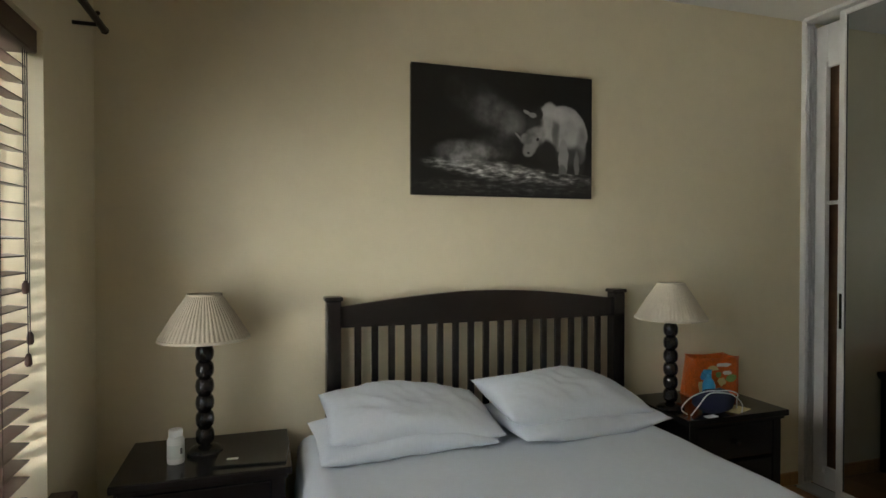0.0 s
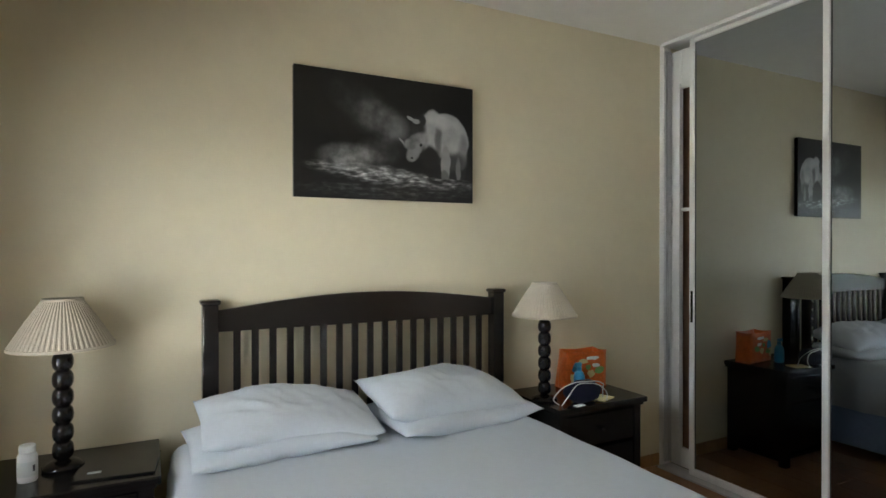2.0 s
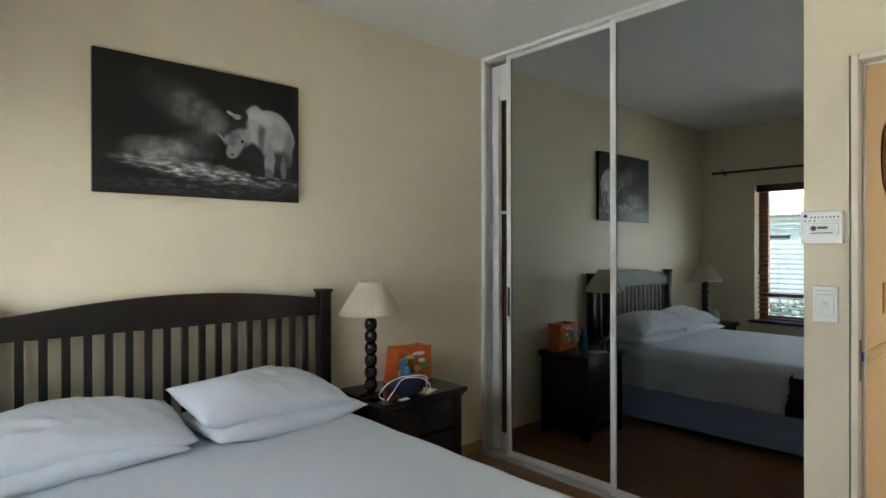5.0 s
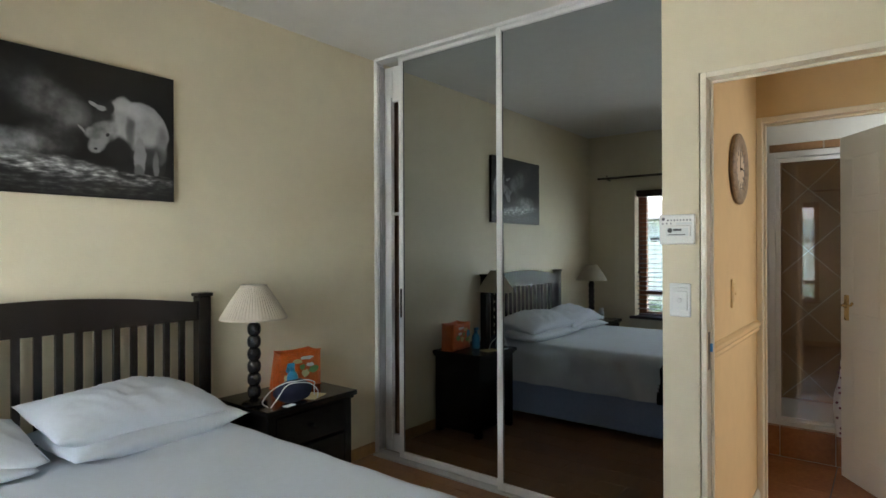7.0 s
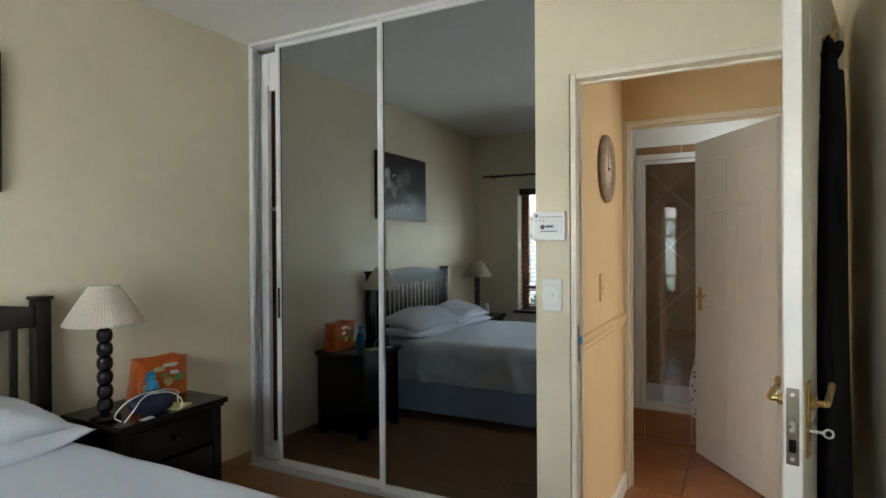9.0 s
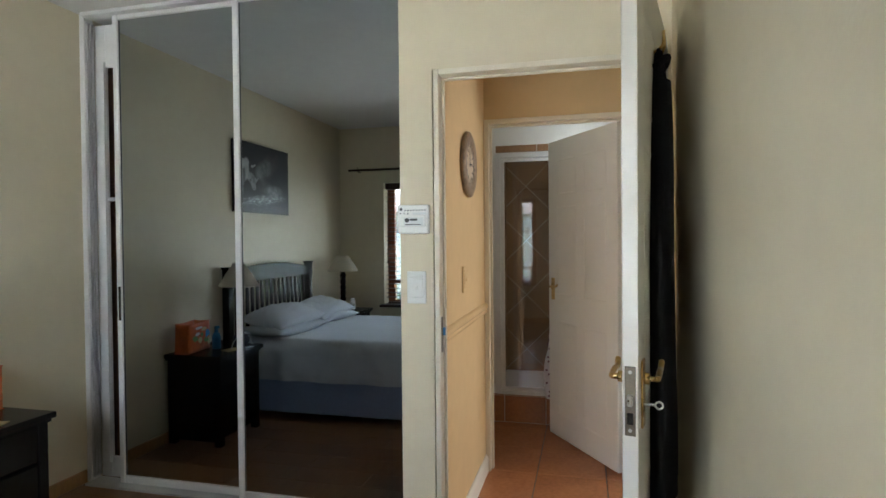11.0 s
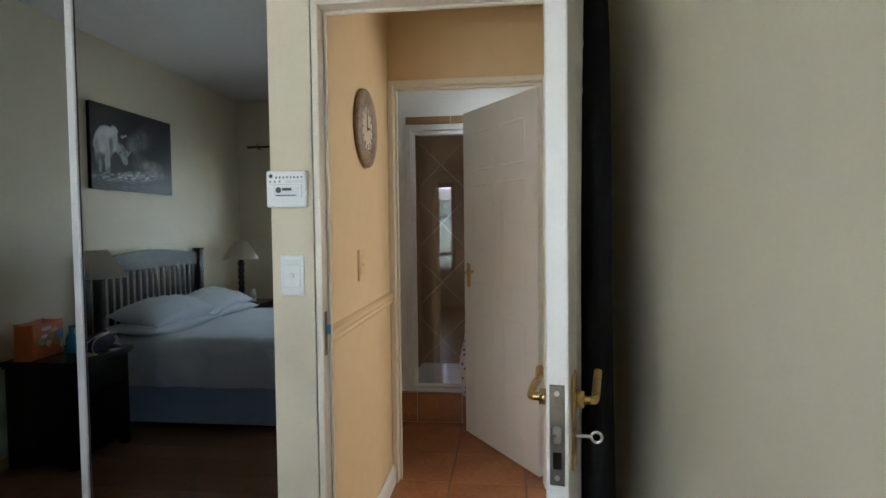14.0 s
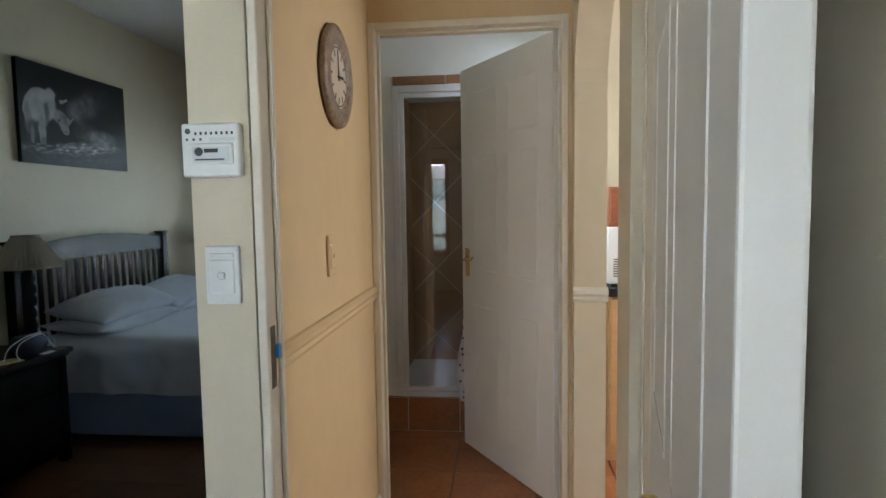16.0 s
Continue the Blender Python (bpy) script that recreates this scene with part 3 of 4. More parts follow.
door, wdoor = panel_door("door_1", (2.395, -0.531), (1.583, -0.364), "white painted moulded bedroom door standing open", 1.053)
key = thing("key", (1.583, -0.364, 0.0), "steel key standing in the door lock", "key", "", "", math.degrees(math.atan2(0.124, -0.812)))
part("shaft", rod((-0.061, 0.018, 0.995), (-0.061, 0.048, 0.995), 0.003), STEEL, key)
bm = bmesh.new()
ringpts = [(-0.061 + 0.001, 0.056 + 0.008 * math.cos(a), 0.995 + 0.008 * math.sin(a)) for a in [2 * math.pi * k / 20 for k in range(21)]]
part("bow", tube(ringpts, 0.0022, 8), STEEL, key)
# the side of the leaf facing the south wall is at positive local y
hook = thing("coat_hook", (1.583, -0.364, 0), "brass double coat hook screwed to the door", "hook", "", "", math.degrees(math.atan2(0.124, -0.812)))
part("plate", box(-0.375, -0.345, 0.017, 0.021, 1.84, 1.92, 0.002), BRASS, hook)
for dx in (-0.012, 0.012):
    part("prong", tube(curve_pts([(-0.36 + dx, 0.02, 1.865), (-0.36 + dx * 1.5, 0.04, 1.86), (-0.36 + dx * 2, 0.058, 1.875), (-0.36 + dx * 2.2, 0.06, 1.91)]), 0.0042, 8), BRASS, hook, "", True)
# black coat
bm = bmesh.new()
rings = []
NZ, NA = 30, 40
for k in range(NZ + 1):
    u = k / NZ
    z = 1.86 - u * 1.15
    half = 0.03 + 0.11 * min(1, u * 2.2) ** 0.7 + 0.03 * u
    deep = 0.010 + 0.019 * min(1, u * 5) ** 0.6 + 0.010 * u
    ring = []
    for a in range(NA):
        th = 2 * math.pi * a / NA
        fold = 1 + 0.16 * math.sin(th * 7 + 1.3 * noise.noise((u * 3, a * 0.1, 2))) * min(1, u * 3)
        cx = -0.36
        ring.append(bm.verts.new((cx + half * math.cos(th), 0.046 + 0.006 * u + deep * fold * math.sin(th), z + 0.012 * noise.noise((a * 0.3, u * 4, 0)))))
    rings.append(ring)
for a, b in zip(rings, rings[1:]):
    for i in range(NA):
        bm.faces.new((a[i], a[(i + 1) % NA], b[(i + 1) % NA], b[i]))
bm.faces.new(rings[0])
bm.faces.new(rings[-1])
coat = thing("coat", (1.583, -0.364, 0), "long black wool coat hanging behind the door", "coat", "", "", math.degrees(math.atan2(0.124, -0.812)))
part("body", bm, BLACKCLOTH, coat, "", True)
for dx, z1 in ((-0.115, 1.12), (0.085, 1.1)):
    pts = curve_pts([(-0.36 + dx * 0.45, 0.052, 1.77), (-0.36 + dx * 0.9, 0.056, 1.6), (-0.36 + dx, 0.058, 1.25), (-0.36 + dx * 1.02, 0.056, z1)], 6)
    part("sleeve", tube(pts, 0.026, 12), BLACKCLOTH, coat, "", True)
part("collar", tube(curve_pts([(-0.415, 0.04, 1.81), (-0.390, 0.062, 1.835), (-0.360, 0.068, 1.845), (-0.330, 0.062, 1.835), (-0.305, 0.04, 1.81)], 5), 0.010, 10), BLACKCLOTH, coat, "", True)

# ---- alarm keypad and light switch on the pier ----
al = thing("alarm_keypad", (ENTRY, 0.385, 1.447), "white plastic alarm keypad with a row of indicator lamps", "alarm keypad")
part("housing", box(-0.026, 0, -0.064, 0.064, -0.057, 0.057, 0.006, 3), PLASTIC, al)
part("flap", box(-0.031, -0.024, -0.052, 0.052, -0.030, 0.014, 0.003, 2), PLASTIC, al, "hinged key cover")
part("label_plate", box(-0.0322, -0.0305, -0.044, 0.036, -0.026, 0.006), LABEL, al)
for k in range(8):
    part("indicator", box(-0.0275, -0.0255, -0.052 + 0.0115 * k, -0.048 + 0.0115 * k, 0.032, 0.038), GREYINK, al)
part("indicator_window", box(-0.0272, -0.0257, -0.056, 0.0, 0.018, 0.026), LABEL, al)
for k in range(3):
    part("indicator", box(-0.0275, -0.0255, 0.018 + 0.015 * k, 0.022 + 0.015 * k, 0.020, 0.025), GREYINK, al)
part("emblem", rod((-0.0275, 0.048, 0.040), (-0.0255, 0.048, 0.040), 0.006, 16), GREYINK, al, "round grey emblem")
part("emblem", rod((-0.0332, 0.022, -0.004), (-0.032, 0.022, -0.004), 0.009, 20), GREYINK, al, "round grey emblem")
part("print_bar", box(-0.0330, -0.032, -0.020, 0.010, -0.006, 0.002), GREYINK, al)
part("print_bar", box(-0.0330, -0.032, -0.034, 0.030, -0.022, -0.019), GREYINK, al)


def light_switch(at, rz, label, m):
    s = thing("light_switch", at, label, "light switch", "", "", rz)
    part("plate", box(-0.010, 0, -0.039, 0.039, -0.064, 0.064, 0.004, 2), m, s)
    part("rocker_frame", box(-0.013, -0.008, -0.028, 0.028, -0.040, 0.034, 0.002), m, s)
    part("top_strip", box(-0.012, -0.008, -0.028, 0.028, 0.038, 0.048, 0.002), m, s)
    part("button", box(-0.017, -0.012, -0.008, 0.008, -0.009, 0.007, 0.004, 2), m, s, "small raised button")


light_switch((ENTRY, 0.378, 1.178), 0, "white plastic light switch below the alarm keypad", PLASTIC)
light_switch((3.01, HALL_N, 1.173), 90, "peach painted light switch on the hall wall", PEACH)

# ---- hall ----
setting("wall_hall_north", box(ENTRY + 0.063, BATH, HALL_N, HALL_N + 0.004, 0, 2.62), PEACH, "peach painted hall wall with a dado rail", "wall")
bm = bmesh.new()
DX0, BT = -0.474, 2.031     # bathroom opening
add_box(bm, BATH, BATH + 0.1, 0.29, 0.50, 0, 2.62)
add_box(bm, BATH, BATH + 0.1, -0.64, DX0 - 0.012, 0, 2.62)
add_box(bm, BATH, BATH + 0.1, DX0 - 0.012, 0.29, BT + 0.015, 2.62)
setting("wall_bathroom", bm, PEACH, "peach painted wall round the bathroom doorway", "wall")
# arch in the hall's south wall
A0, A1, SPR = 2.72, 3.56, 1.74
bm = bmesh.new()
add_box(bm, ENTRY + 0.12, A0, HALL_S - 0.125, HALL_S, 0, 2.62)
add_box(bm, A1, BATH, HALL_S - 0.125, HALL_S, 0, 2.62)
N = 28
mid, rad = (A0 + A1) / 2, (A1 - A0) / 2
pts = [(mid + rad * math.cos(math.pi * k / N), SPR + 0.43 * math.sin(math.pi * k / N)) for k in range(N + 1)]
front = [bm.verts.new((x, HALL_S, z)) for x, z in pts]
back = [bm.verts.new((x, HALL_S - 0.125, z)) for x, z in pts]
ft = [bm.verts.new((x, HALL_S, 2.62)) for x, z in pts]
bt = [bm.verts.new((x, HALL_S - 0.125, 2.62)) for x, z in pts]
for k in range(N):
    bm.faces.new((front[k], front[k + 1], ft[k + 1], ft[k]))
    bm.faces.new((back[k + 1], back[k], bt[k], bt[k + 1]))
    bm.faces.new((front[k + 1], front[k], back[k], back[k + 1]))
setting("wall_hall_south", bm, CREAM, "cream painted wall with a round arched opening", "wall")
setting("ceiling_hall", box(ENTRY + 0.12, 5.7, -3.7, 0.56, 2.62, 2.75), CEIL, "white ceiling over hall, kitchen and bathroom", "ceiling")
bf = thing("bathroom_door_frame", (BATH, 0, 0), "cream painted bathroom door frame", "door frame", "", "structure")
frame_parts(bf, -0.498, 0.304, BT + 0.032, -0.014, 0.114, 0.028, (0.03, 0.06), TRIMW)


def rail_profile(length, prof):
    """A moulding along x from (out, up) pairs; out runs to -y."""
    bm = bmesh.new()
    a = [bm.verts.new((0, -o, u)) for o, u in prof]
    b = [bm.verts.new((length, -o, u)) for o, u in prof]
    n = len(prof)
    for k in range(n):
        bm.faces.new((a[k], a[(k + 1) % n], b[(k + 1) % n], b[k]))
    bm.faces.new(a)
    bm.faces.new(b)
    return bm


DADO = ((0, 0), (0.010, 0), (0.016, 0.012), (0.012, 0.022), (0.020, 0.034), (0.020, 0.048), (0.010, 0.058), (0, 0.060))
SKIRT = ((0, 0), (0.016, 0), (0.016, 0.075), (0.010, 0.09), (0.006, 0.1), (0, 0.1))
o = setting("trim_dado", rail_profile(BATH - 0.016 - ENTRY - 0.075, DADO), PEACH, "peach painted dado rail on the hall wall", "dado rail")
o.matrix_world = pose(ENTRY + 0.075, HALL_N - 0.0005, 0.935)
o = setting("baseboard_hall", rail_profile(BATH - 0.016 - ENTRY - 0.075, SKIRT), SKIRTW, "cream painted skirting along the hall wall", "skirting")
o.matrix_world = pose(ENTRY + 0.075, HALL_N - 0.0005, 0)
o = setting("trim_dado_arch", rail_profile(0.135, DADO), SKIRTW, "white dado rail end in the arch", "dado rail")
o.matrix_world = pose(A1 - 0.0005, HALL_S + 0.005, 0.935, 0, 0, -90)
o = setting("baseboard_arch", rail_profile(0.135, SKIRT), SKIRTW, "white skirting in the arch", "skirting")
o.matrix_world = pose(A1 - 0.0005, HALL_S + 0.005, 0, 0, 0, -90)

ck = thing("wall_clock", (3.10, HALL_N, 1.739), "round wall clock with a mottled brown rim and cream dial", "clock")
c = part("rim", lathe([(0.150, 0), (0.163, 0.010), (0.161, 0.020), (0.145, 0.027), (0.102, 0.024), (0.098, 0.016)], 56), CLOCKRIM, ck, "", True)
f = part("dial", lathe([(0.1, 0.012), (0.1, 0.0175)], 48), CLOCKFACE, ck, "cream dial")
rg = part("chapter_ring", lathe([(0.094, 0.0178), (0.094, 0.0186), (0.090, 0.0186), (0.090, 0.0178)], 48, caps=False), GREYINK, ck)
pieces = [c, f, rg]
for k in range(12):
    a = 2 * math.pi * k / 12
    bm = box(-0.003, 0.003, 0.066, 0.086, 0.0175, 0.0188)
    bmesh.ops.rotate(bm, verts=bm.verts, cent=(0, 0, 0), matrix=Matrix.Rotation(-a, 3, "Z"))
    pieces.append(part("numeral", bm, GREYINK, ck))
for a, ln, wd in ((math.radians(85), 0.05, 0.004), (math.radians(-5), 0.075, 0.003)):
    bm = box(-wd, wd, -0.012, ln, 0.019, 0.0205)
    bmesh.ops.rotate(bm, verts=bm.verts, cent=(0, 0, 0), matrix=Matrix.Rotation(-a, 3, "Z"))
    pieces.append(part("clock_hand", bm, PHONE, ck))
for p in pieces:
    p.matrix_local = pose(0, 0, 0, 90, 0, 0)

panel_door("door_2", (3.722, -0.462), (4.375, -0.033), "white painted moulded bathroom door standing half open", 1.035)

# ---- bathroom ----
setting("wall_bath_north", box(BATH + 0.1, 5.6, 0.45, 0.55, 0, 2.62), BATHPAINT, "white painted bathroom wall", "wall")
setting("wall_bath_south", box(BATH + 0.1, 5.6, -0.64, -0.612, 0, 2.62), BATHPAINT, "white painted bathroom wall", "wall")
setting("wall_bath_east", box(5.45, 5.6, -0.612, 0.45, 0, 2.62), BATHPAINT, "white painted wall behind the shower", "wall")
SHX = 4.528
stp = setting("shower_step", box(SHX, SHX + 0.1, -0.6, 0.449, 0, 0.202), LIGHTGROUT, "tiled step in front of the shower", "step")
for yy in (-0.59, -0.285, 0.02, 0.325):
    part("tile", box(SHX - 0.006, SHX + 0.001, yy, min(yy + 0.3, 0.447), 0.004, 0.198, 0.002), TERRA, stp)
    part("tile", box(SHX - 0.006, SHX + 0.098, yy, min(yy + 0.3, 0.447), 0.2025, 0.2085, 0.002), TERRA, stp)
setting("shower_tray", box(SHX + 0.1, 5.38, -0.6, 0.42, 0, 0.2), TRAY, "white shower tray", "shower tray")
setting("wall_shower_head", box(SHX + 0.02, SHX + 0.1, -0.6, 0.449, 2.06, 2.61), BATHPAINT, "white painted wall above the shower", "wall")
band = setting("trim_shower_band", box(SHX + 0.012, SHX + 0.1, -0.6, 0.38, 2.008, 2.06), LIGHTGROUT, "row of brown tiles over the shower door", "tile band")
for yy in (-0.53, -0.225, 0.08):
    part("tile", box(SHX + 0.004, SHX + 0.013, yy, yy + 0.296, 2.01, 2.058, 0.002), SHOWERTILE, band)
setting("wall_shower_south", box(SHX + 0.02, 5.38, -0.611, -0.6, 0, 2.61), BATHPAINT, "white painted shower side wall", "wall")
sd = thing("shower_door", (SHX, 0, 0.209), "clear glass shower door in a white aluminium frame", "shower door")
for a in ((0.345, 0.383), (-0.59, -0.552)):
    part("frame_post", box(-0.012, 0.035, *a, 0, 1.795, 0.003), ALU, sd)
part("frame_rail", box(-0.012, 0.035, -0.552, 0.345, 1.757, 1.795, 0.003), ALU, sd)
part("frame_rail", box(-0.012, 0.035, -0.552, 0.345, 0, 0.03, 0.003), ALU, sd)
lf = part("door_leaf", box(-0.006, 0.018, 0.315, 0.343, 0.034, 1.753, 0.003), ALU, sd, "inner white door frame")
part("leaf_rail", box(-0.006, 0.018, -0.55, 0.315, 1.728, 1.753, 0.003), ALU, lf)
part("leaf_rail", box(-0.006, 0.018, -0.55, 0.315, 0.034, 0.058, 0.003), ALU, lf)
g = part("pane", box(0.003, 0.009, -0.55, 0.315, 0.058, 1.728), SHOWERGLASS, lf, "clear glass pane")
g.visible_shadow = False
# the leaf stands very slightly ajar
lf.matrix_local = pose(0, 0.343, 0) @ pose(0, 0, 0, 0, 0, 1.8) @ pose(0, -0.343, 0)
setting("wall_left_of_shower", box(SHX, SHX + 0.1, 0.384, 0.449, 0.209, 2.06), BATHPAINT, "white painted strip beside the shower", "wall")
tw = thing("towel", (4.46, 0.0, 0.21), "white towel with dark print hanging by the shower", "towel")
bm = bmesh.new()
g = [[bm.verts.new((0.014 * math.sin(6 * v + u * 7) + (0.02 if s else 0), -0.1 + 0.108 * v + 0.018 * math.sin(u * 5), 0.47 * u)) for s in (0,) for v in [k / 8 for k in range(9)]] for u in [k / 16 for k in range(17)]]
for a, b in zip(g, g[1:]):
    for k in range(8):
        bm.faces.new((a[k], a[k + 1], b[k + 1], b[k]))
cl = part("cloth", bm, TOWEL, tw, "", True)
cl.modifiers.new("thick", "SOLIDIFY").thickness = 0.012
rng = random.Random(9)
for k in range(14):
    yy, zz = rng.uniform(-0.03, 0.012), 0.02 + 0.031 * k
    part("print_mark", box(-0.024, -0.008, yy - 0.008, yy + 0.006, zz, zz + 0.012, 0.003), TOWELPRINT, tw)

# ---- kitchen beyond the arch ----
setting("wall_kitchen_east", box(4.85, 4.95, -3.6, -0.64, 0, 2.62), CREAM, "cream painted kitchen wall", "wall")
setting("wall_kitchen_south", box(ENTRY + 0.12, 4.95, -3.6, -3.5, 0, 2.62), CREAM, "cream painted kitchen wall", "wall")
setting("wall_kitchen_west", box(ENTRY, ENTRY + 0.12, -3.6, SOUTH - 0.2, 0, 2.62), CREAM, "cream painted kitchen wall", "wall")
cab = thing("kitchen_cabinet", (3.55, -0.07, 0), "pale pine kitchen base cabinet", "cabinet")
part("body", box(0.62, 1.2, -1.6, -0.69, 0.08, 0.86), PINE, cab)
part("plinth", box(0.65, 1.2, -1.6, -0.69, 0, 0.08), PINE, cab)
for a in (-1.59, -1.14):
    dd = part("door", box(0.60, 0.62, a, a + 0.44, 0.1, 0.85, 0.004), PINE, cab)
    part("handle", rod((0.59, a + 0.05, 0.6), (0.59, a + 0.05, 0.72), 0.006), STEEL, dd)
tagged(part("worktop", box(4.12, 4.77, -1.69, -0.752, 0.862, 0.905, 0.006, 2), GRANITE), "black granite worktop on the pine cabinet", "worktop")
mw = thing("microwave", (4.2, -1.06, 0.905), "white microwave oven on the black worktop", "microwave")
part("body", box(0, 0.4, -0.22, 0.30, 0.012, 0.30, 0.008, 2), WPLASTIC, mw)
part("door", box(-0.012, 0, -0.22, 0.12, 0.02, 0.29, 0.004), PHONE, mw)
for k in range(8):
    part("vent_slot", box(-0.002, 0.004, 0.19, 0.27, 0.05 + 0.012 * k, 0.055 + 0.012 * k), GREYINK, mw)
for s in ((0.03, -0.18), (0.03, 0.26), (0.37, -0.18), (0.37, 0.26)):
    part("foot", rod((*s, 0), (*s, 0.013), 0.015), RUBBER, mw)
bb = thing("bread_bin", (4.22, -1.0, 1.205), "red-brown wooden bread bin on top of the microwave", "bread bin")
part("body", box(0, 0.3, -0.2, 0.235, 0, 0.2, 0.006, 2), REDWOOD, bb)
part("lid", box(-0.008, 0, -0.19, 0.225, 0.02, 0.185, 0.003), REDWOOD, bb)
part("knob", ball((-0.016, 0.02, 0.15), 0.01), BRASS, bb)

# ---- bed ----
bed = thing("bed", (0, 0, 0), "double bed with dark wooden slatted headboard and white sheet", "bed")
HX0, HX1, HY = 0.258, 1.722, 2.425
for x in (HX0, HX1 - 0.062):
    p = part("post", box(x, x + 0.062, HY, HY + 0.062, 0, 1.145, 0.004, 2), DARKWOOD, bed)
    part("cap", box(x - 0.008, x + 0.07, HY - 0.008, HY + 0.07, 1.145, 1.163, 0.006, 2), DARKWOOD, p)
bm = bmesh.new()
N = 24
xs = [HX0 + 0.062 + (HX1 - HX0 - 0.124) * k / N for k in range(N + 1)]
top = [1.118 + 0.055 * math.sin(math.pi * k / N) for k in range(N + 1)]
q = [[bm.verts.new((x, y, z)) for x, z in zip(xs, zs)] for y in (HY + 0.015, HY + 0.047) for zs in (top, [1.03] * (N + 1))]
for k in range(N):
    bm.faces.new((q[0][k], q[0][k + 1], q[2][k + 1], q[2][k]))
    bm.faces.new((q[1][k], q[1][k + 1], q[0][k + 1], q[0][k]))
    bm.faces.new((q[3][k], q[3][k + 1], q[2][k + 1], q[2][k]))
    bm.faces.new((q[1][k], q[1][k + 1], q[3][k + 1], q[3][k]))
part("top_rail", bm, DARKWOOD, bed)
part("lower_rail", box(HX0 + 0.062, HX1 - 0.062, HY + 0.015, HY + 0.047, 0.45, 0.56, 0.004), DARKWOOD, bed)
sm = mesh_of(box(-0.0145, 0.0145, -0.009, 0.009, 0.56, 1.031, 0.002), "slat", DARKWOOD)
gap = (HX1 - HX0 - 0.124) / 18
for k in range(17):
    s = new("slat", sm)
    s.parent = bed
    s.location = (HX0 + 0.062 + gap * (k + 1), HY + 0.031, 0)
BX0, BX1, BY0, BY1 = 0.135, 1.65, 0.50, 2.42


def soft_slab(x0, x1, y0, y1, z0, z1, r, nx, ny, wob, seed, flare=0.0):
    """A cloth-covered block: a grid over the top that rolls over its rounded edges and hangs down the sides."""
    bm = bmesh.new()
    cx, cy, hx, hy = (x0 + x1) / 2, (y0 + y1) / 2, (x1 - x0) / 2, (y1 - y0) / 2
    hang = z1 - z0

    def fold(s, h):
        # distance s from the centre along the cloth -> position and drop
        a, q = abs(s), h - r
        sg = 1 if s >= 0 else -1
        if a <= q:
            return sg * a, 0.0
        arc = (a - q) / r
        if arc <= math.pi / 2:
            return sg * (q + r * math.sin(arc)), r * (1 - math.cos(arc))
        return sg * h, r + (a - q - r * math.pi / 2)

    ex = hx - r + r * math.pi / 2 + hang - r
    ey = hy - r + r * math.pi / 2 + hang - r
    grid = []
    for j in range(ny + 1):
        row = []
        for i in range(nx + 1):
            u, v = ex * (2 * i / nx - 1), ey * (2 * j / ny - 1)
            x, dx = fold(u, hx)
            y, dy = fold(v, hy)
            d = max(dx, dy)
            if dx > 0 and dy > 0:
                d = min(hang, max(dx, dy))
            n1 = noise.noise((u * 3 + seed, v * 3, seed)) + 0.5 * noise.noise((u * 8, v * 8, seed))
            side = min(1, d / 0.1)
            wav = side * wob * 1.8 * math.sin((v if dx > dy else u) * 17 + 3 * n1)
            sx = (1 if u > 0 else -1) if dx > dy else 0
            sy = (1 if v > 0 else -1) if dy >= dx and d > 0 else 0
            row.append(bm.verts.new((cx + x + sx * (wav + flare * d), cy + y + sy * (wav + flare * d), z1 - d + (1 - side) * wob * n1)))
        grid.append(row)
    for a, b in zip(grid, grid[1:]):
        for i in range(nx):
            bm.faces.new((a[i], a[i + 1], b[i + 1], b[i]))
    return bm


part("base", box(BX0 + 0.02, BX1 - 0.02, BY0 + 0.02, BY1, 0.05, 0.36, 0.02, 3), BLUE, bed, "pale blue fabric bed base")
for x in (BX0 + 0.12, BX1 - 0.12):
    for y in (BY0 + 0.12, BY1 - 0.12):
        part("foot", rod((x, y, 0), (x, y, 0.052), 0.025), PHONE, bed)
part("mattress", box(BX0 + 0.014, BX1 - 0.014, BY0 + 0.014, BY1 - 0.004, 0.36, 0.60, 0.05, 4), LINEN, bed)
part("sheet", soft_slab(BX0, BX1, BY0, BY1 + 0.0, 0.305, 0.617, 0.09, 90, 110, 0.006, 3.1, 0.03), LINEN, bed, "white cotton sheet hanging over the sides", True)


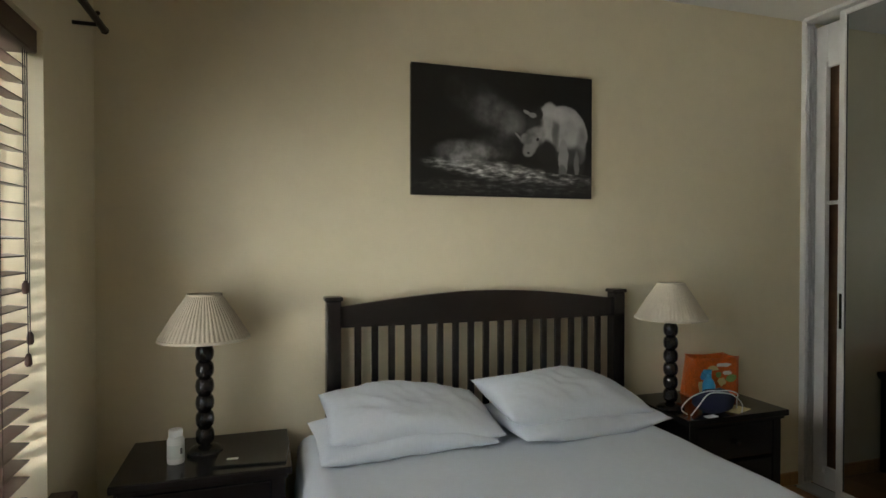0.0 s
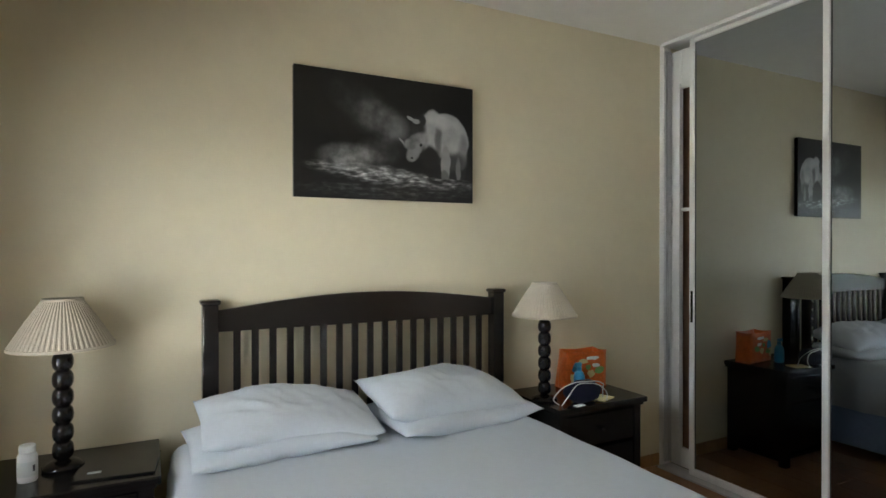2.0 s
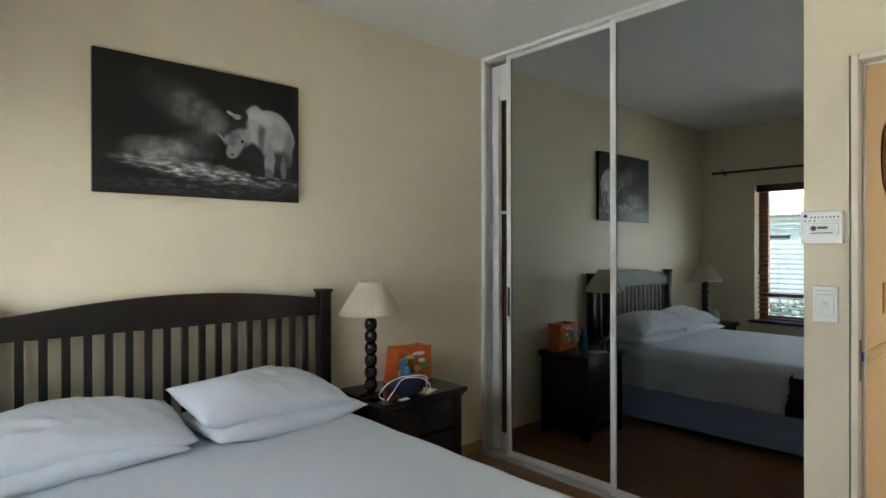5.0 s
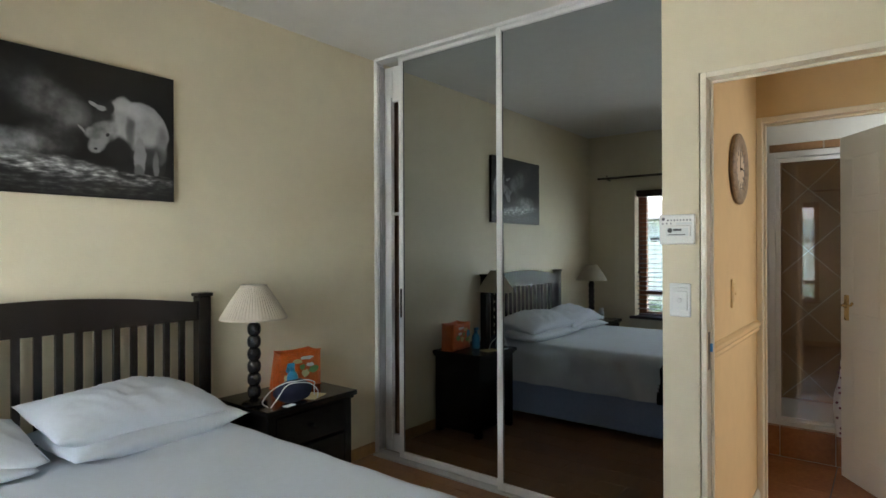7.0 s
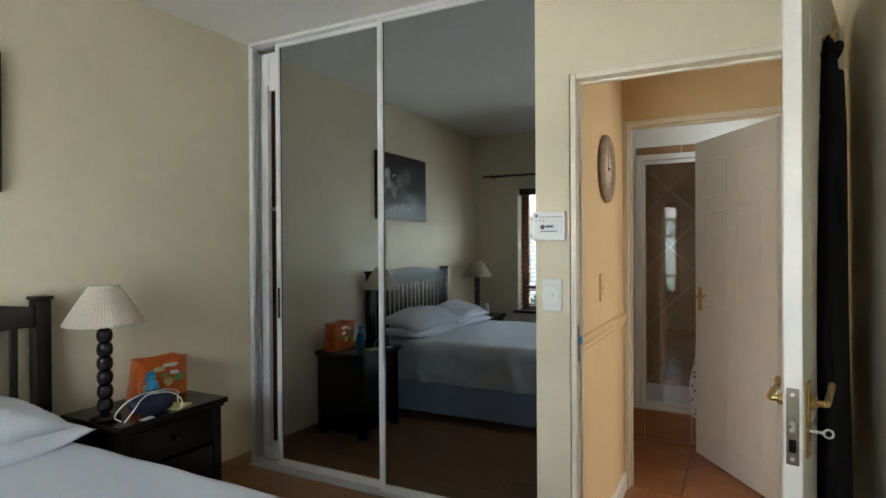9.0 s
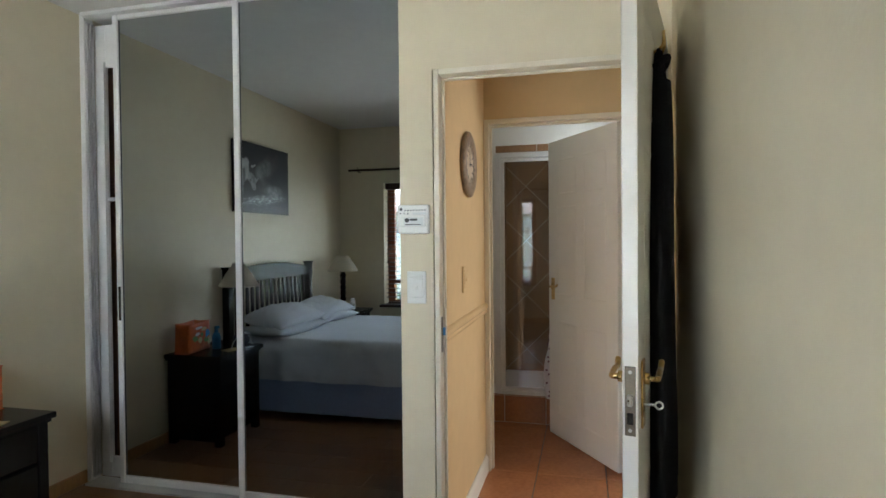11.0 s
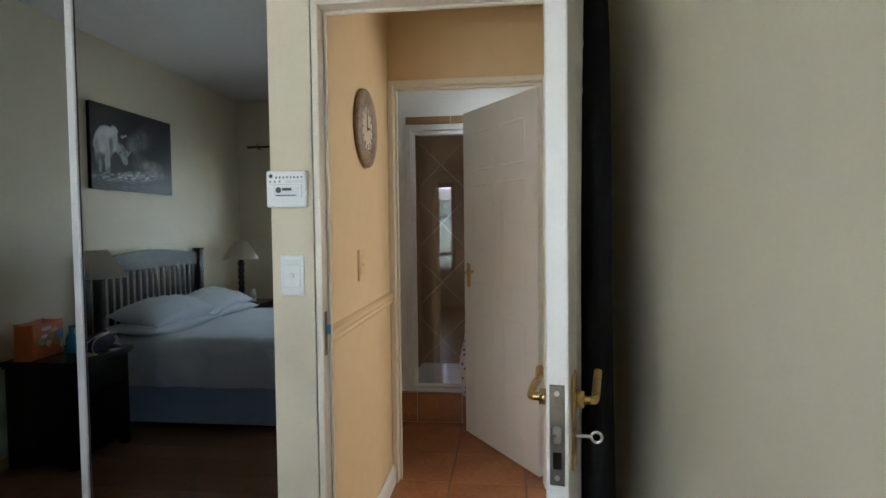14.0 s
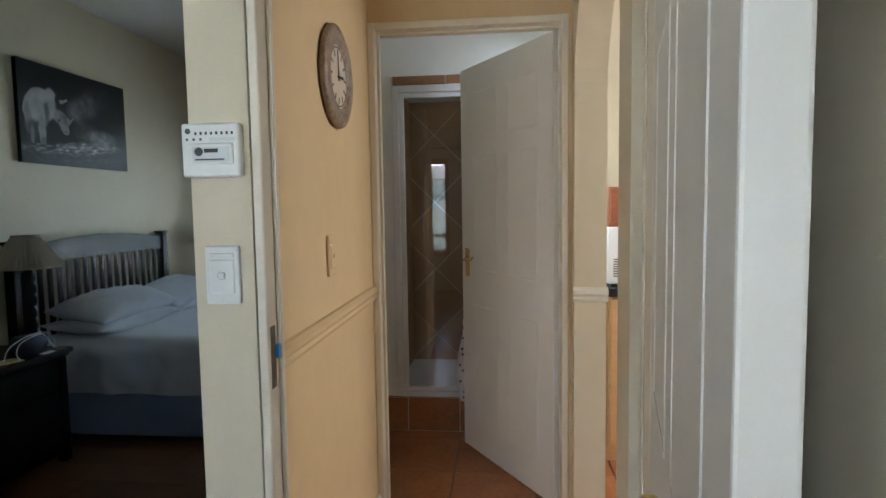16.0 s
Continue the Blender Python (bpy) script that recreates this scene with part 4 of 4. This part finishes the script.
def pillow(at, w, d, h, rx, ry, rz, seed, label):
    bm = bmesh.new()
    NU, NV = 44, 30
    for s in (1, -1):
        g = []
        for j in range(NV + 1):
            row = []
            for i in range(NU + 1):
                u, v = 2 * i / NU - 1, 2 * j / NV - 1
                rim = (1 - abs(u) ** 2.3) * (1 - abs(v) ** 2.2)
                t = max(rim, 0) ** 0.56
                pinch = 1 - 0.03 * (1 - abs(v)) ** 1 * abs(u) ** 4
                pv = 1 - 0.09 * (1 - abs(u)) * abs(v) ** 4
                n1 = noise.noise((u * 1.7 + seed, v * 1.7, s * 2.0)) * 0.014 + noise.noise((u * 5 + v * 3 + seed, v * 1.6 - u * 2, s)) * 0.012
                cr = abs(noise.noise((u * 6 + seed * 3, v * 4 + u * 5, 5 + s))) * -0.009
                cr += 0.011 * max(0, math.sin(11 * u + 13 * v + 4 * noise.noise((u * 2, v * 2, seed)))) ** 3 * (0.4 + max(0, noise.noise((u * 2.2 + seed, v * 2, 9))))
                row.append(bm.verts.new((u * pinch * w / 2, v * pv * d / 2, s * (h / 2 * t) + (n1 + cr) * t + 0.012 * math.sin(u * 3 + seed) * abs(v))))
            g.append(row)
        for a, b in zip(g, g[1:]):
            for i in range(NU):
                bm.faces.new((a[i], a[i + 1], b[i + 1], b[i]))
    bmesh.ops.remove_doubles(bm, verts=bm.verts, dist=0.0008)
    ob = tagged(part("pillow", bm, PILLOW, None, "", True), label, "pillow", "pillows on the bed")
    ob.matrix_world = pose(*at, rx, ry, rz)
    return ob


pillow((0.515, 2.17, 0.660), 0.67, 0.43, 0.135, 3, 0, 2, 1.0, "white cotton pillow lying flat on the sheet")
pillow((0.555, 2.185, 0.722), 0.67, 0.42, 0.175, 10, 3, 1, 2.3, "crumpled white cotton pillow on top of another")
pillow((1.275, 2.16, 0.655), 0.72, 0.42, 0.13, 3, 0, 6, 4.1, "white cotton pillow lying flat on the sheet")
pillow((1.23, 2.185, 0.732), 0.69, 0.40, 0.195, 10, 4, 5, 6.2, "plump white cotton pillow leaning on another")
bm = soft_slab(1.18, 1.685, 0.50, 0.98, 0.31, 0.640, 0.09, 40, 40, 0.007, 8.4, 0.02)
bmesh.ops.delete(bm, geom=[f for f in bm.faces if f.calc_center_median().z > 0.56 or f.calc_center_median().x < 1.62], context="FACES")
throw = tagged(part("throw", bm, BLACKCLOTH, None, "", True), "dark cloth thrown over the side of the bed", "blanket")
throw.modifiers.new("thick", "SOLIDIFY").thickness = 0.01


# ---- bedside tables ----
def bedside_table(x0, x1, y0, label):
    cx = (x0 + x1) / 2
    t = thing("bedside_table", (cx, y0, 0), label, "bedside table", "bedside tables")
    h, d = (x1 - x0) / 2, NORTH - 0.012 - y0
    part("tabletop", box(-h, h, 0, d, 0.580, 0.608, 0.005, 2), DARKTOP, t)
    part("apron_moulding", box(-h + 0.015, h - 0.015, 0.015, d, 0.565, 0.580), DARKWOOD, t)
    for s in (-1, 1):
        part("side_panel", box(s * (h - 0.03), s * (h - 0.05), 0.03, d - 0.01, 0.03, 0.565), DARKWOOD, t)
        for yy in (0.025, d - 0.06):
            part("leg", box(s * (h - 0.022), s * (h - 0.07), yy, yy + 0.05, 0, 0.564, 0.003), DARKWOOD, t)
    part("back_panel", box(-h + 0.05, h - 0.05, d - 0.03, d - 0.015, 0.03, 0.565), DARKWOOD, t)
    part("bottom_shelf", box(-h + 0.05, h - 0.05, 0.04, d - 0.03, 0.05, 0.07), DARKWOOD, t)
    for za, zb in ((0.40, 0.555), (0.10, 0.385)):
        dr = part("drawer", box(-h + 0.072, h - 0.072, 0.028, 0.05, za, zb, 0.004, 2), DARKWOOD, t)
        part("knob", ball((0, 0.012, (za + zb) / 2), 0.014, rod((0, 0.03, (za + zb) / 2), (0, 0.012, (za + zb) / 2), 0.006)), DARKWOOD, dr)
    return t


bedside_table(1.785, 2.363, 2.05, "dark stained wooden bedside table holding clutter and lamp")
bedside_table(-0.478, 0.10, 2.06, "dark stained wooden bedside table holding lamp and pill bottle")


def table_lamp(at, label):
    t = thing("table_lamp", at, label, "table lamp", "bedside lamps")
    part("base", lathe([(0.062, 0), (0.064, 0.012), (0.05, 0.022), (0.03, 0.03)], 32), DARKWOOD, t, "", True)
    prof = []
    for b in range(6):
        zc = 0.065 + b * 0.062
        for k in range(9):
            a = math.pi * k / 8
            prof.append((0.0165 + 0.0165 * math.sin(a) ** 0.8, zc - 0.031 * math.cos(a)))
    prof += [(0.030, 0.412), (0.030, 0.424), (0.012, 0.43)]
    part("stem", lathe([(0.02, 0.028)] + prof, 24), DARKWOOD, t, "turned bobbin stem", True)
    part("lamp_holder", rod((0, 0, 0.42), (0, 0, 0.50), 0.014), PLASTIC, t)
    n, waves = 240, 60
    sh = part("shade", lathe([(0.160, 0.430), (0.156, 0.440), (0.108, 0.52), (0.062, 0.588), (0.060, 0.592)], n, 0.0022, waves, False), SHADE, t, "cream pleated cone shade")
    sh.modifiers.new("thick", "SOLIDIFY").thickness = 0.0015
    part("bottom_trim", lathe([(0.1605, 0.426), (0.1635, 0.426), (0.1625, 0.436), (0.1595, 0.436)], 64, caps=False), SHADE, sh)
    part("top_trim", lathe([(0.0595, 0.588), (0.064, 0.588), (0.063, 0.596), (0.0595, 0.596)], 64, caps=False), SHADE, sh)
    return t


lamp = table_lamp((1.84, 2.235, 0.608), "table lamp with dark bobbin stem and cream pleated shade")
copy_thing(lamp, pose(-0.205, 2.298, 0.608))

# ---- on the bedside tables ----
b = thing("pill_bottle", (-0.296, 2.225, 0.608), "white plastic pill bottle with screw cap", "bottle")
part("body", lathe([(0.027, 0), (0.029, 0.004), (0.029, 0.082), (0.024, 0.092), (0.02, 0.096)], 28), WPLASTIC, b, "", True)
part("cap", lathe([(0.0225, 0.096), (0.0235, 0.098), (0.0235, 0.117), (0.021, 0.120)], 28), WPLASTIC, b)
part("label", lathe([(0.0294, 0.02), (0.0294, 0.068)], 28, caps=False), LABEL, b, "pale printed label")
part("print_bar", box(0.012, 0.024, -0.0235, -0.019, 0.036, 0.057), GREYINK, b)
tb = thing("tablet_computer", (-0.02, 2.2, 0.608), "black tablet lying flat on the bedside table", "tablet", "", "", -6)
part("body", box(-0.14, 0.11, -0.09, 0.13, 0, 0.008, 0.003, 2), PHONE, tb)
part("sticker", box(-0.10, -0.06, -0.04, -0.022, 0.008, 0.0088), LABEL, tb)
bag = thing("orange_bag", (2.205, 2.385, 0.608), "orange printed plastic bag standing open on the bedside table", "bag", "", "", -6)


def bag_wall(a0, a1, b0, b1, h):
    """A slightly sagging upright sheet from the foot line a0-a1 to the rim line b0-b1."""
    bm = bmesh.new()
    a0, a1, b0, b1 = (Vector(q) for q in (a0, a1, b0, b1))
    nrm = Vector((a1.y - a0.y, a0.x - a1.x, 0)).normalized()
    g = []
    for j in range(9):
        v = j / 8
        g.append([bm.verts.new(((a0.lerp(a1, u) * (1 - v) + b0.lerp(b1, u) * v) + nrm * (0.010 * math.sin(math.pi * u) * math.sin(math.pi * v) + 0.004 * noise.noise((u * 5, v * 5, h)))) + Vector((0, 0, h * v - 0.007 * v * math.sin(math.pi * u)))) for u in [k / 12 for k in range(13)]])
    for p, q in zip(g, g[1:]):
        for k in range(12):
            bm.faces.new((p[k], p[k + 1], q[k + 1], q[k]))
    return bm


FOOT = [(-0.134, -0.05, 0), (0.130, -0.05, 0), (0.130, 0.05, 0), (-0.134, 0.05, 0)]
RIM = [(-0.122, -0.056, 0), (0.128, -0.056, 0), (0.118, 0.052, 0), (-0.104, 0.052, 0)]
for k, nm in enumerate(("front_panel", "side_panel", "back_panel", "side_panel")):
    q = (k + 1) % 4
    bw = part(nm, bag_wall(FOOT[k], FOOT[q], RIM[k], RIM[q], 0.20), ORANGE, bag, "", True)
    bw.modifiers.new("thick", "SOLIDIFY").thickness = 0.002
part("bottom_panel", box(-0.138, 0.138, -0.048, 0.048, 0, 0.004), ORANGE, bag)
for k in range(4):
    q = (k + 1) % 4
    e0, e1 = Vector(RIM[k]) + Vector((0, 0, 0.2)), Vector(RIM[q]) + Vector((0, 0, 0.2))
    part("rim", tube([e0.lerp(e1, u / 6) - Vector((0, 0, 0.007 * math.sin(math.pi * u / 6))) for u in range(7)], 0.004, 8), ORANGE, bag, "", True)
rng = random.Random(21)
for x, z, w, h, m in ((-0.075, 0.115, 0.030, 0.030, BLUEPL), (-0.03, 0.15, 0.035, 0.014, CARD), (0.03, 0.165, 0.045, 0.011, WPLASTIC), (0.05, 0.125, 0.028, 0.012, WPLASTIC),
                      (0.075, 0.095, 0.034, 0.024, GREENINK), (-0.06, 0.07, 0.028, 0.018, GREENINK), (0.02, 0.08, 0.026, 0.022, CARD), (-0.095, 0.06, 0.016, 0.03, CARD), (0.0, 0.118, 0.018, 0.016, GREENINK)):
    bm = bmesh.new()
    ring = [bm.verts.new((w * (0.75 + 0.35 * rng.random()) * math.cos(2 * math.pi * k / 11), 0, h * (0.7 + 0.45 * rng.random()) * math.sin(2 * math.pi * k / 11))) for k in range(11)]
    bm.faces.new(ring)
    pp = part("print_patch", bm, m, bag)
    pp.matrix_local = pose(x, -0.0545 - 0.010 * math.sin(math.pi * (x + 0.14) / 0.28) * math.sin(math.pi * z / 0.2) - 0.006 * z / 0.2 - 0.004, z)
    pp.modifiers.new("thick", "SOLIDIFY").thickness = 0.001
bo = thing("blue_bottle", (2.098, 2.272, 0.608), "small blue plastic spray bottle standing on the table", "bottle")
part("body", lathe([(0.026, 0), (0.030, 0.006), (0.030, 0.085), (0.022, 0.108), (0.012, 0.116)], 24), BLUEPL, bo, "", True)
part("cap", lathe([(0.013, 0.116), (0.013, 0.135), (0.010, 0.138)], 20), BLUEPL, bo)
part("spray_head", box(-0.028, 0.012, -0.009, 0.009, 0.138, 0.160, 0.004, 2), BLUEPL, bo)
po = thing("navy_pouch", (1.99, 2.125, 0.608), "dark navy cloth pouch slumped on the table", "pouch")
bm = ball((0, 0, 0.055), 1, None, (0.115, 0.055, 0.055))
for v in bm.verts:
    v.co.z = max(0, v.co.z + 0.012 * noise.noise(v.co * 18))
    v.co.y += 0.008 * noise.noise(v.co * 25)
part("body", bm, NAVY, po, "", True)
tagged(part("charging_cable", tube(curve_pts([(1.84, 2.12, 0.612), (1.815, 2.13, 0.64), (1.86, 2.12, 0.69), (1.93, 2.105, 0.715), (1.99, 2.09, 0.716), (2.05, 2.09, 0.712), (2.105, 2.10, 0.69), (2.12, 2.12, 0.66), (2.13, 2.13, 0.613)]), 0.0028, 6), WPLASTIC, None, "", True), "thin white charging cable looped over the pouch", "cable")
tagged(part("charging_cable", tube(curve_pts([(1.84, 2.10, 0.612), (1.88, 2.10, 0.65), (1.93, 2.092, 0.705), (2.0, 2.085, 0.708), (2.07, 2.09, 0.69), (2.11, 2.08, 0.65), (2.10, 2.07, 0.612)]), 0.0028, 6), WPLASTIC, None, "", True), "thin white charging cable looped over the pouch", "cable")
nc = tagged(part("note_card", box(-0.06, 0.06, -0.045, 0.045, 0, 0.004), CARD), "yellowish note card lying on the bedside table", "card")
nc.matrix_world = pose(2.12, 2.13, 0.608, 0, 0, 20)
pc = tagged(part("paper_slip", box(-0.03, 0.03, -0.015, 0.015, 0, 0.003), LABEL), "small white paper slip on the bedside table", "paper")
pc.matrix_world = pose(1.93, 2.075, 0.608, 0, 0, 8)

# ---- picture ----
pic = thing("canvas_picture", (1.098, NORTH - 0.001, 1.904), "black and white canvas print without frame", "picture")
part("stretcher", box(-0.459, 0.459, -0.026, 0, -0.294, 0.294), PHONE, pic)
part("print", box(-0.461, 0.461, -0.030, -0.0262, -0.296, 0.296, 0.001), PRINT, pic, "black and white print of a pale shape on stones")

# ---- ceiling spotlight ----
sp = thing("ceiling_spotlight", (0.55, 1.05, CEILING), "small white metal spotlight on the ceiling", "ceiling light")
part("rose", lathe([(0.05, -0.02), (0.055, -0.001)], 28), STEEL, sp)
part("arm", rod((0, 0, -0.02), (0, 0, -0.06), 0.008), STEEL, sp)
hd = part("head", lathe([(0.02, 0.05), (0.03, 0.04), (0.036, -0.04), (0.033, -0.04), (0.02, 0.03)], 24), STEEL, sp)
hd.matrix_local = pose(0, 0, -0.1, 30, 20, 0)

# ---- floor pieces ----
rng = random.Random(3)
pm = {}
x, row = WEST, 0
while x < 2.90:
    y = SOUTH - 0.01 - (row * 0.43) % 1.2
    x1 = min(x + 0.19, 2.90)
    while y < NORTH:
        ya, yb = max(y, SOUTH), min(y + 1.2, NORTH)
        if x1 > ENTRY + 0.06:
            ya = max(ya, 0.46)
        if yb - ya > 0.02:
            k = (round(x1 - x, 3), round(yb - ya, 3))
            if k not in pm:
                pm[k] = mesh_of(box(0.0006, k[0] - 0.0006, 0.0006, k[1] - 0.0006, -0.008, 0, 0.0012), "plank", LAMINATE)
            o = new("plank", pm[k])
            o.parent = floor
            o.location = (x, ya, 0)
        y += 1.2
    x, row = x1, row + 1

hf = setting("floor_hall", box(ENTRY + 0.06, 5.45, -3.6, 0.459, -0.12, -0.008), GROUT, "grout bed of the terracotta tiled floor", "floor")
tm = {}
X0, Y0, PT = 4.03 - 4 * 0.4, 0.01 - 9 * 0.39, 0.4
for i in range(6):
    for j in range(11):
        xa, xb = max(X0 + i * 0.4, ENTRY + 0.062), min(X0 + i * 0.4 + 0.4, SHX + 0.1)
        ya, yb = max(Y0 + j * 0.39, -3.5), min(Y0 + j * 0.39 + 0.39, 0.45)
        if xb - xa < 0.03 or yb - ya < 0.03:
            continue
        k = (round(xb - xa, 3), round(yb - ya, 3))
        if k not in tm:
            tm[k] = mesh_of(box(0.003, k[0] - 0.003, 0.003, k[1] - 0.003, -0.01, 0, 0.002), "tile", TERRA)
        o = new("tile", tm[k])
        o.parent = hf
        o.location = (xa, ya, 0)
strip = setting("threshold", box(ENTRY + 0.0, ENTRY + 0.07, -0.49, 0.275, 0.0005, 0.006, 0.002), REDWOOD, "low brown wooden threshold strip", "threshold")

# shower walls, tiles laid on the diagonal
for nm, m, wd in (("wall_shower_back", pose(5.38, 0.42, 0.2, 90, 0, -90), 1.02), ("wall_shower_north", pose(SHX + 0.1, 0.42, 0.2, 90, 0, 0), 0.85)):
    wl = setting(nm, box(0, wd, 0, 1.86, -0.03, 0), LIGHTGROUT, "brown diagonal tiled shower wall with pale joints", "wall")
    wl.matrix_world = m
    S, dg = 0.34, 0.24
    for i in range(-1, 12):
        for j in range(-1, 12):
            cx, cy = (i - j) * dg + 0.18, (i + j) * dg - 0.05
            poly = [(cx - dg + 0.004, cy), (cx, cy - dg + 0.004), (cx + dg - 0.004, cy), (cx, cy + dg - 0.004)]
            for axis, lim, sign in ((0, 0, 1), (0, wd, -1), (1, 0, 1), (1, 1.86, -1)):
                out = []
                for a, b2 in zip(poly, poly[1:] + poly[:1]):
                    ia, ib = sign * (a[axis] - lim) >= 0, sign * (b2[axis] - lim) >= 0
                    if ia:
                        out.append(a)
                    if ia != ib:
                        t = (lim - a[axis]) / (b2[axis] - a[axis])
                        out.append((a[0] + t * (b2[0] - a[0]), a[1] + t * (b2[1] - a[1])))
                poly = out
                if len(poly) < 3:
                    break
            if len(poly) < 3:
                continue
            bm = bmesh.new()
            lo = [bm.verts.new((*p, 0.0)) for p in poly]
            hi = [bm.verts.new((*p, 0.005)) for p in poly]
            try:
                bm.faces.new(hi)
                for k in range(len(poly)):
                    bm.faces.new((lo[k], lo[(k + 1) % len(poly)], hi[(k + 1) % len(poly)], hi[k]))
            except ValueError:
                bm.free()
                continue
            part("tile", bm, SHOWERTILE, wl)
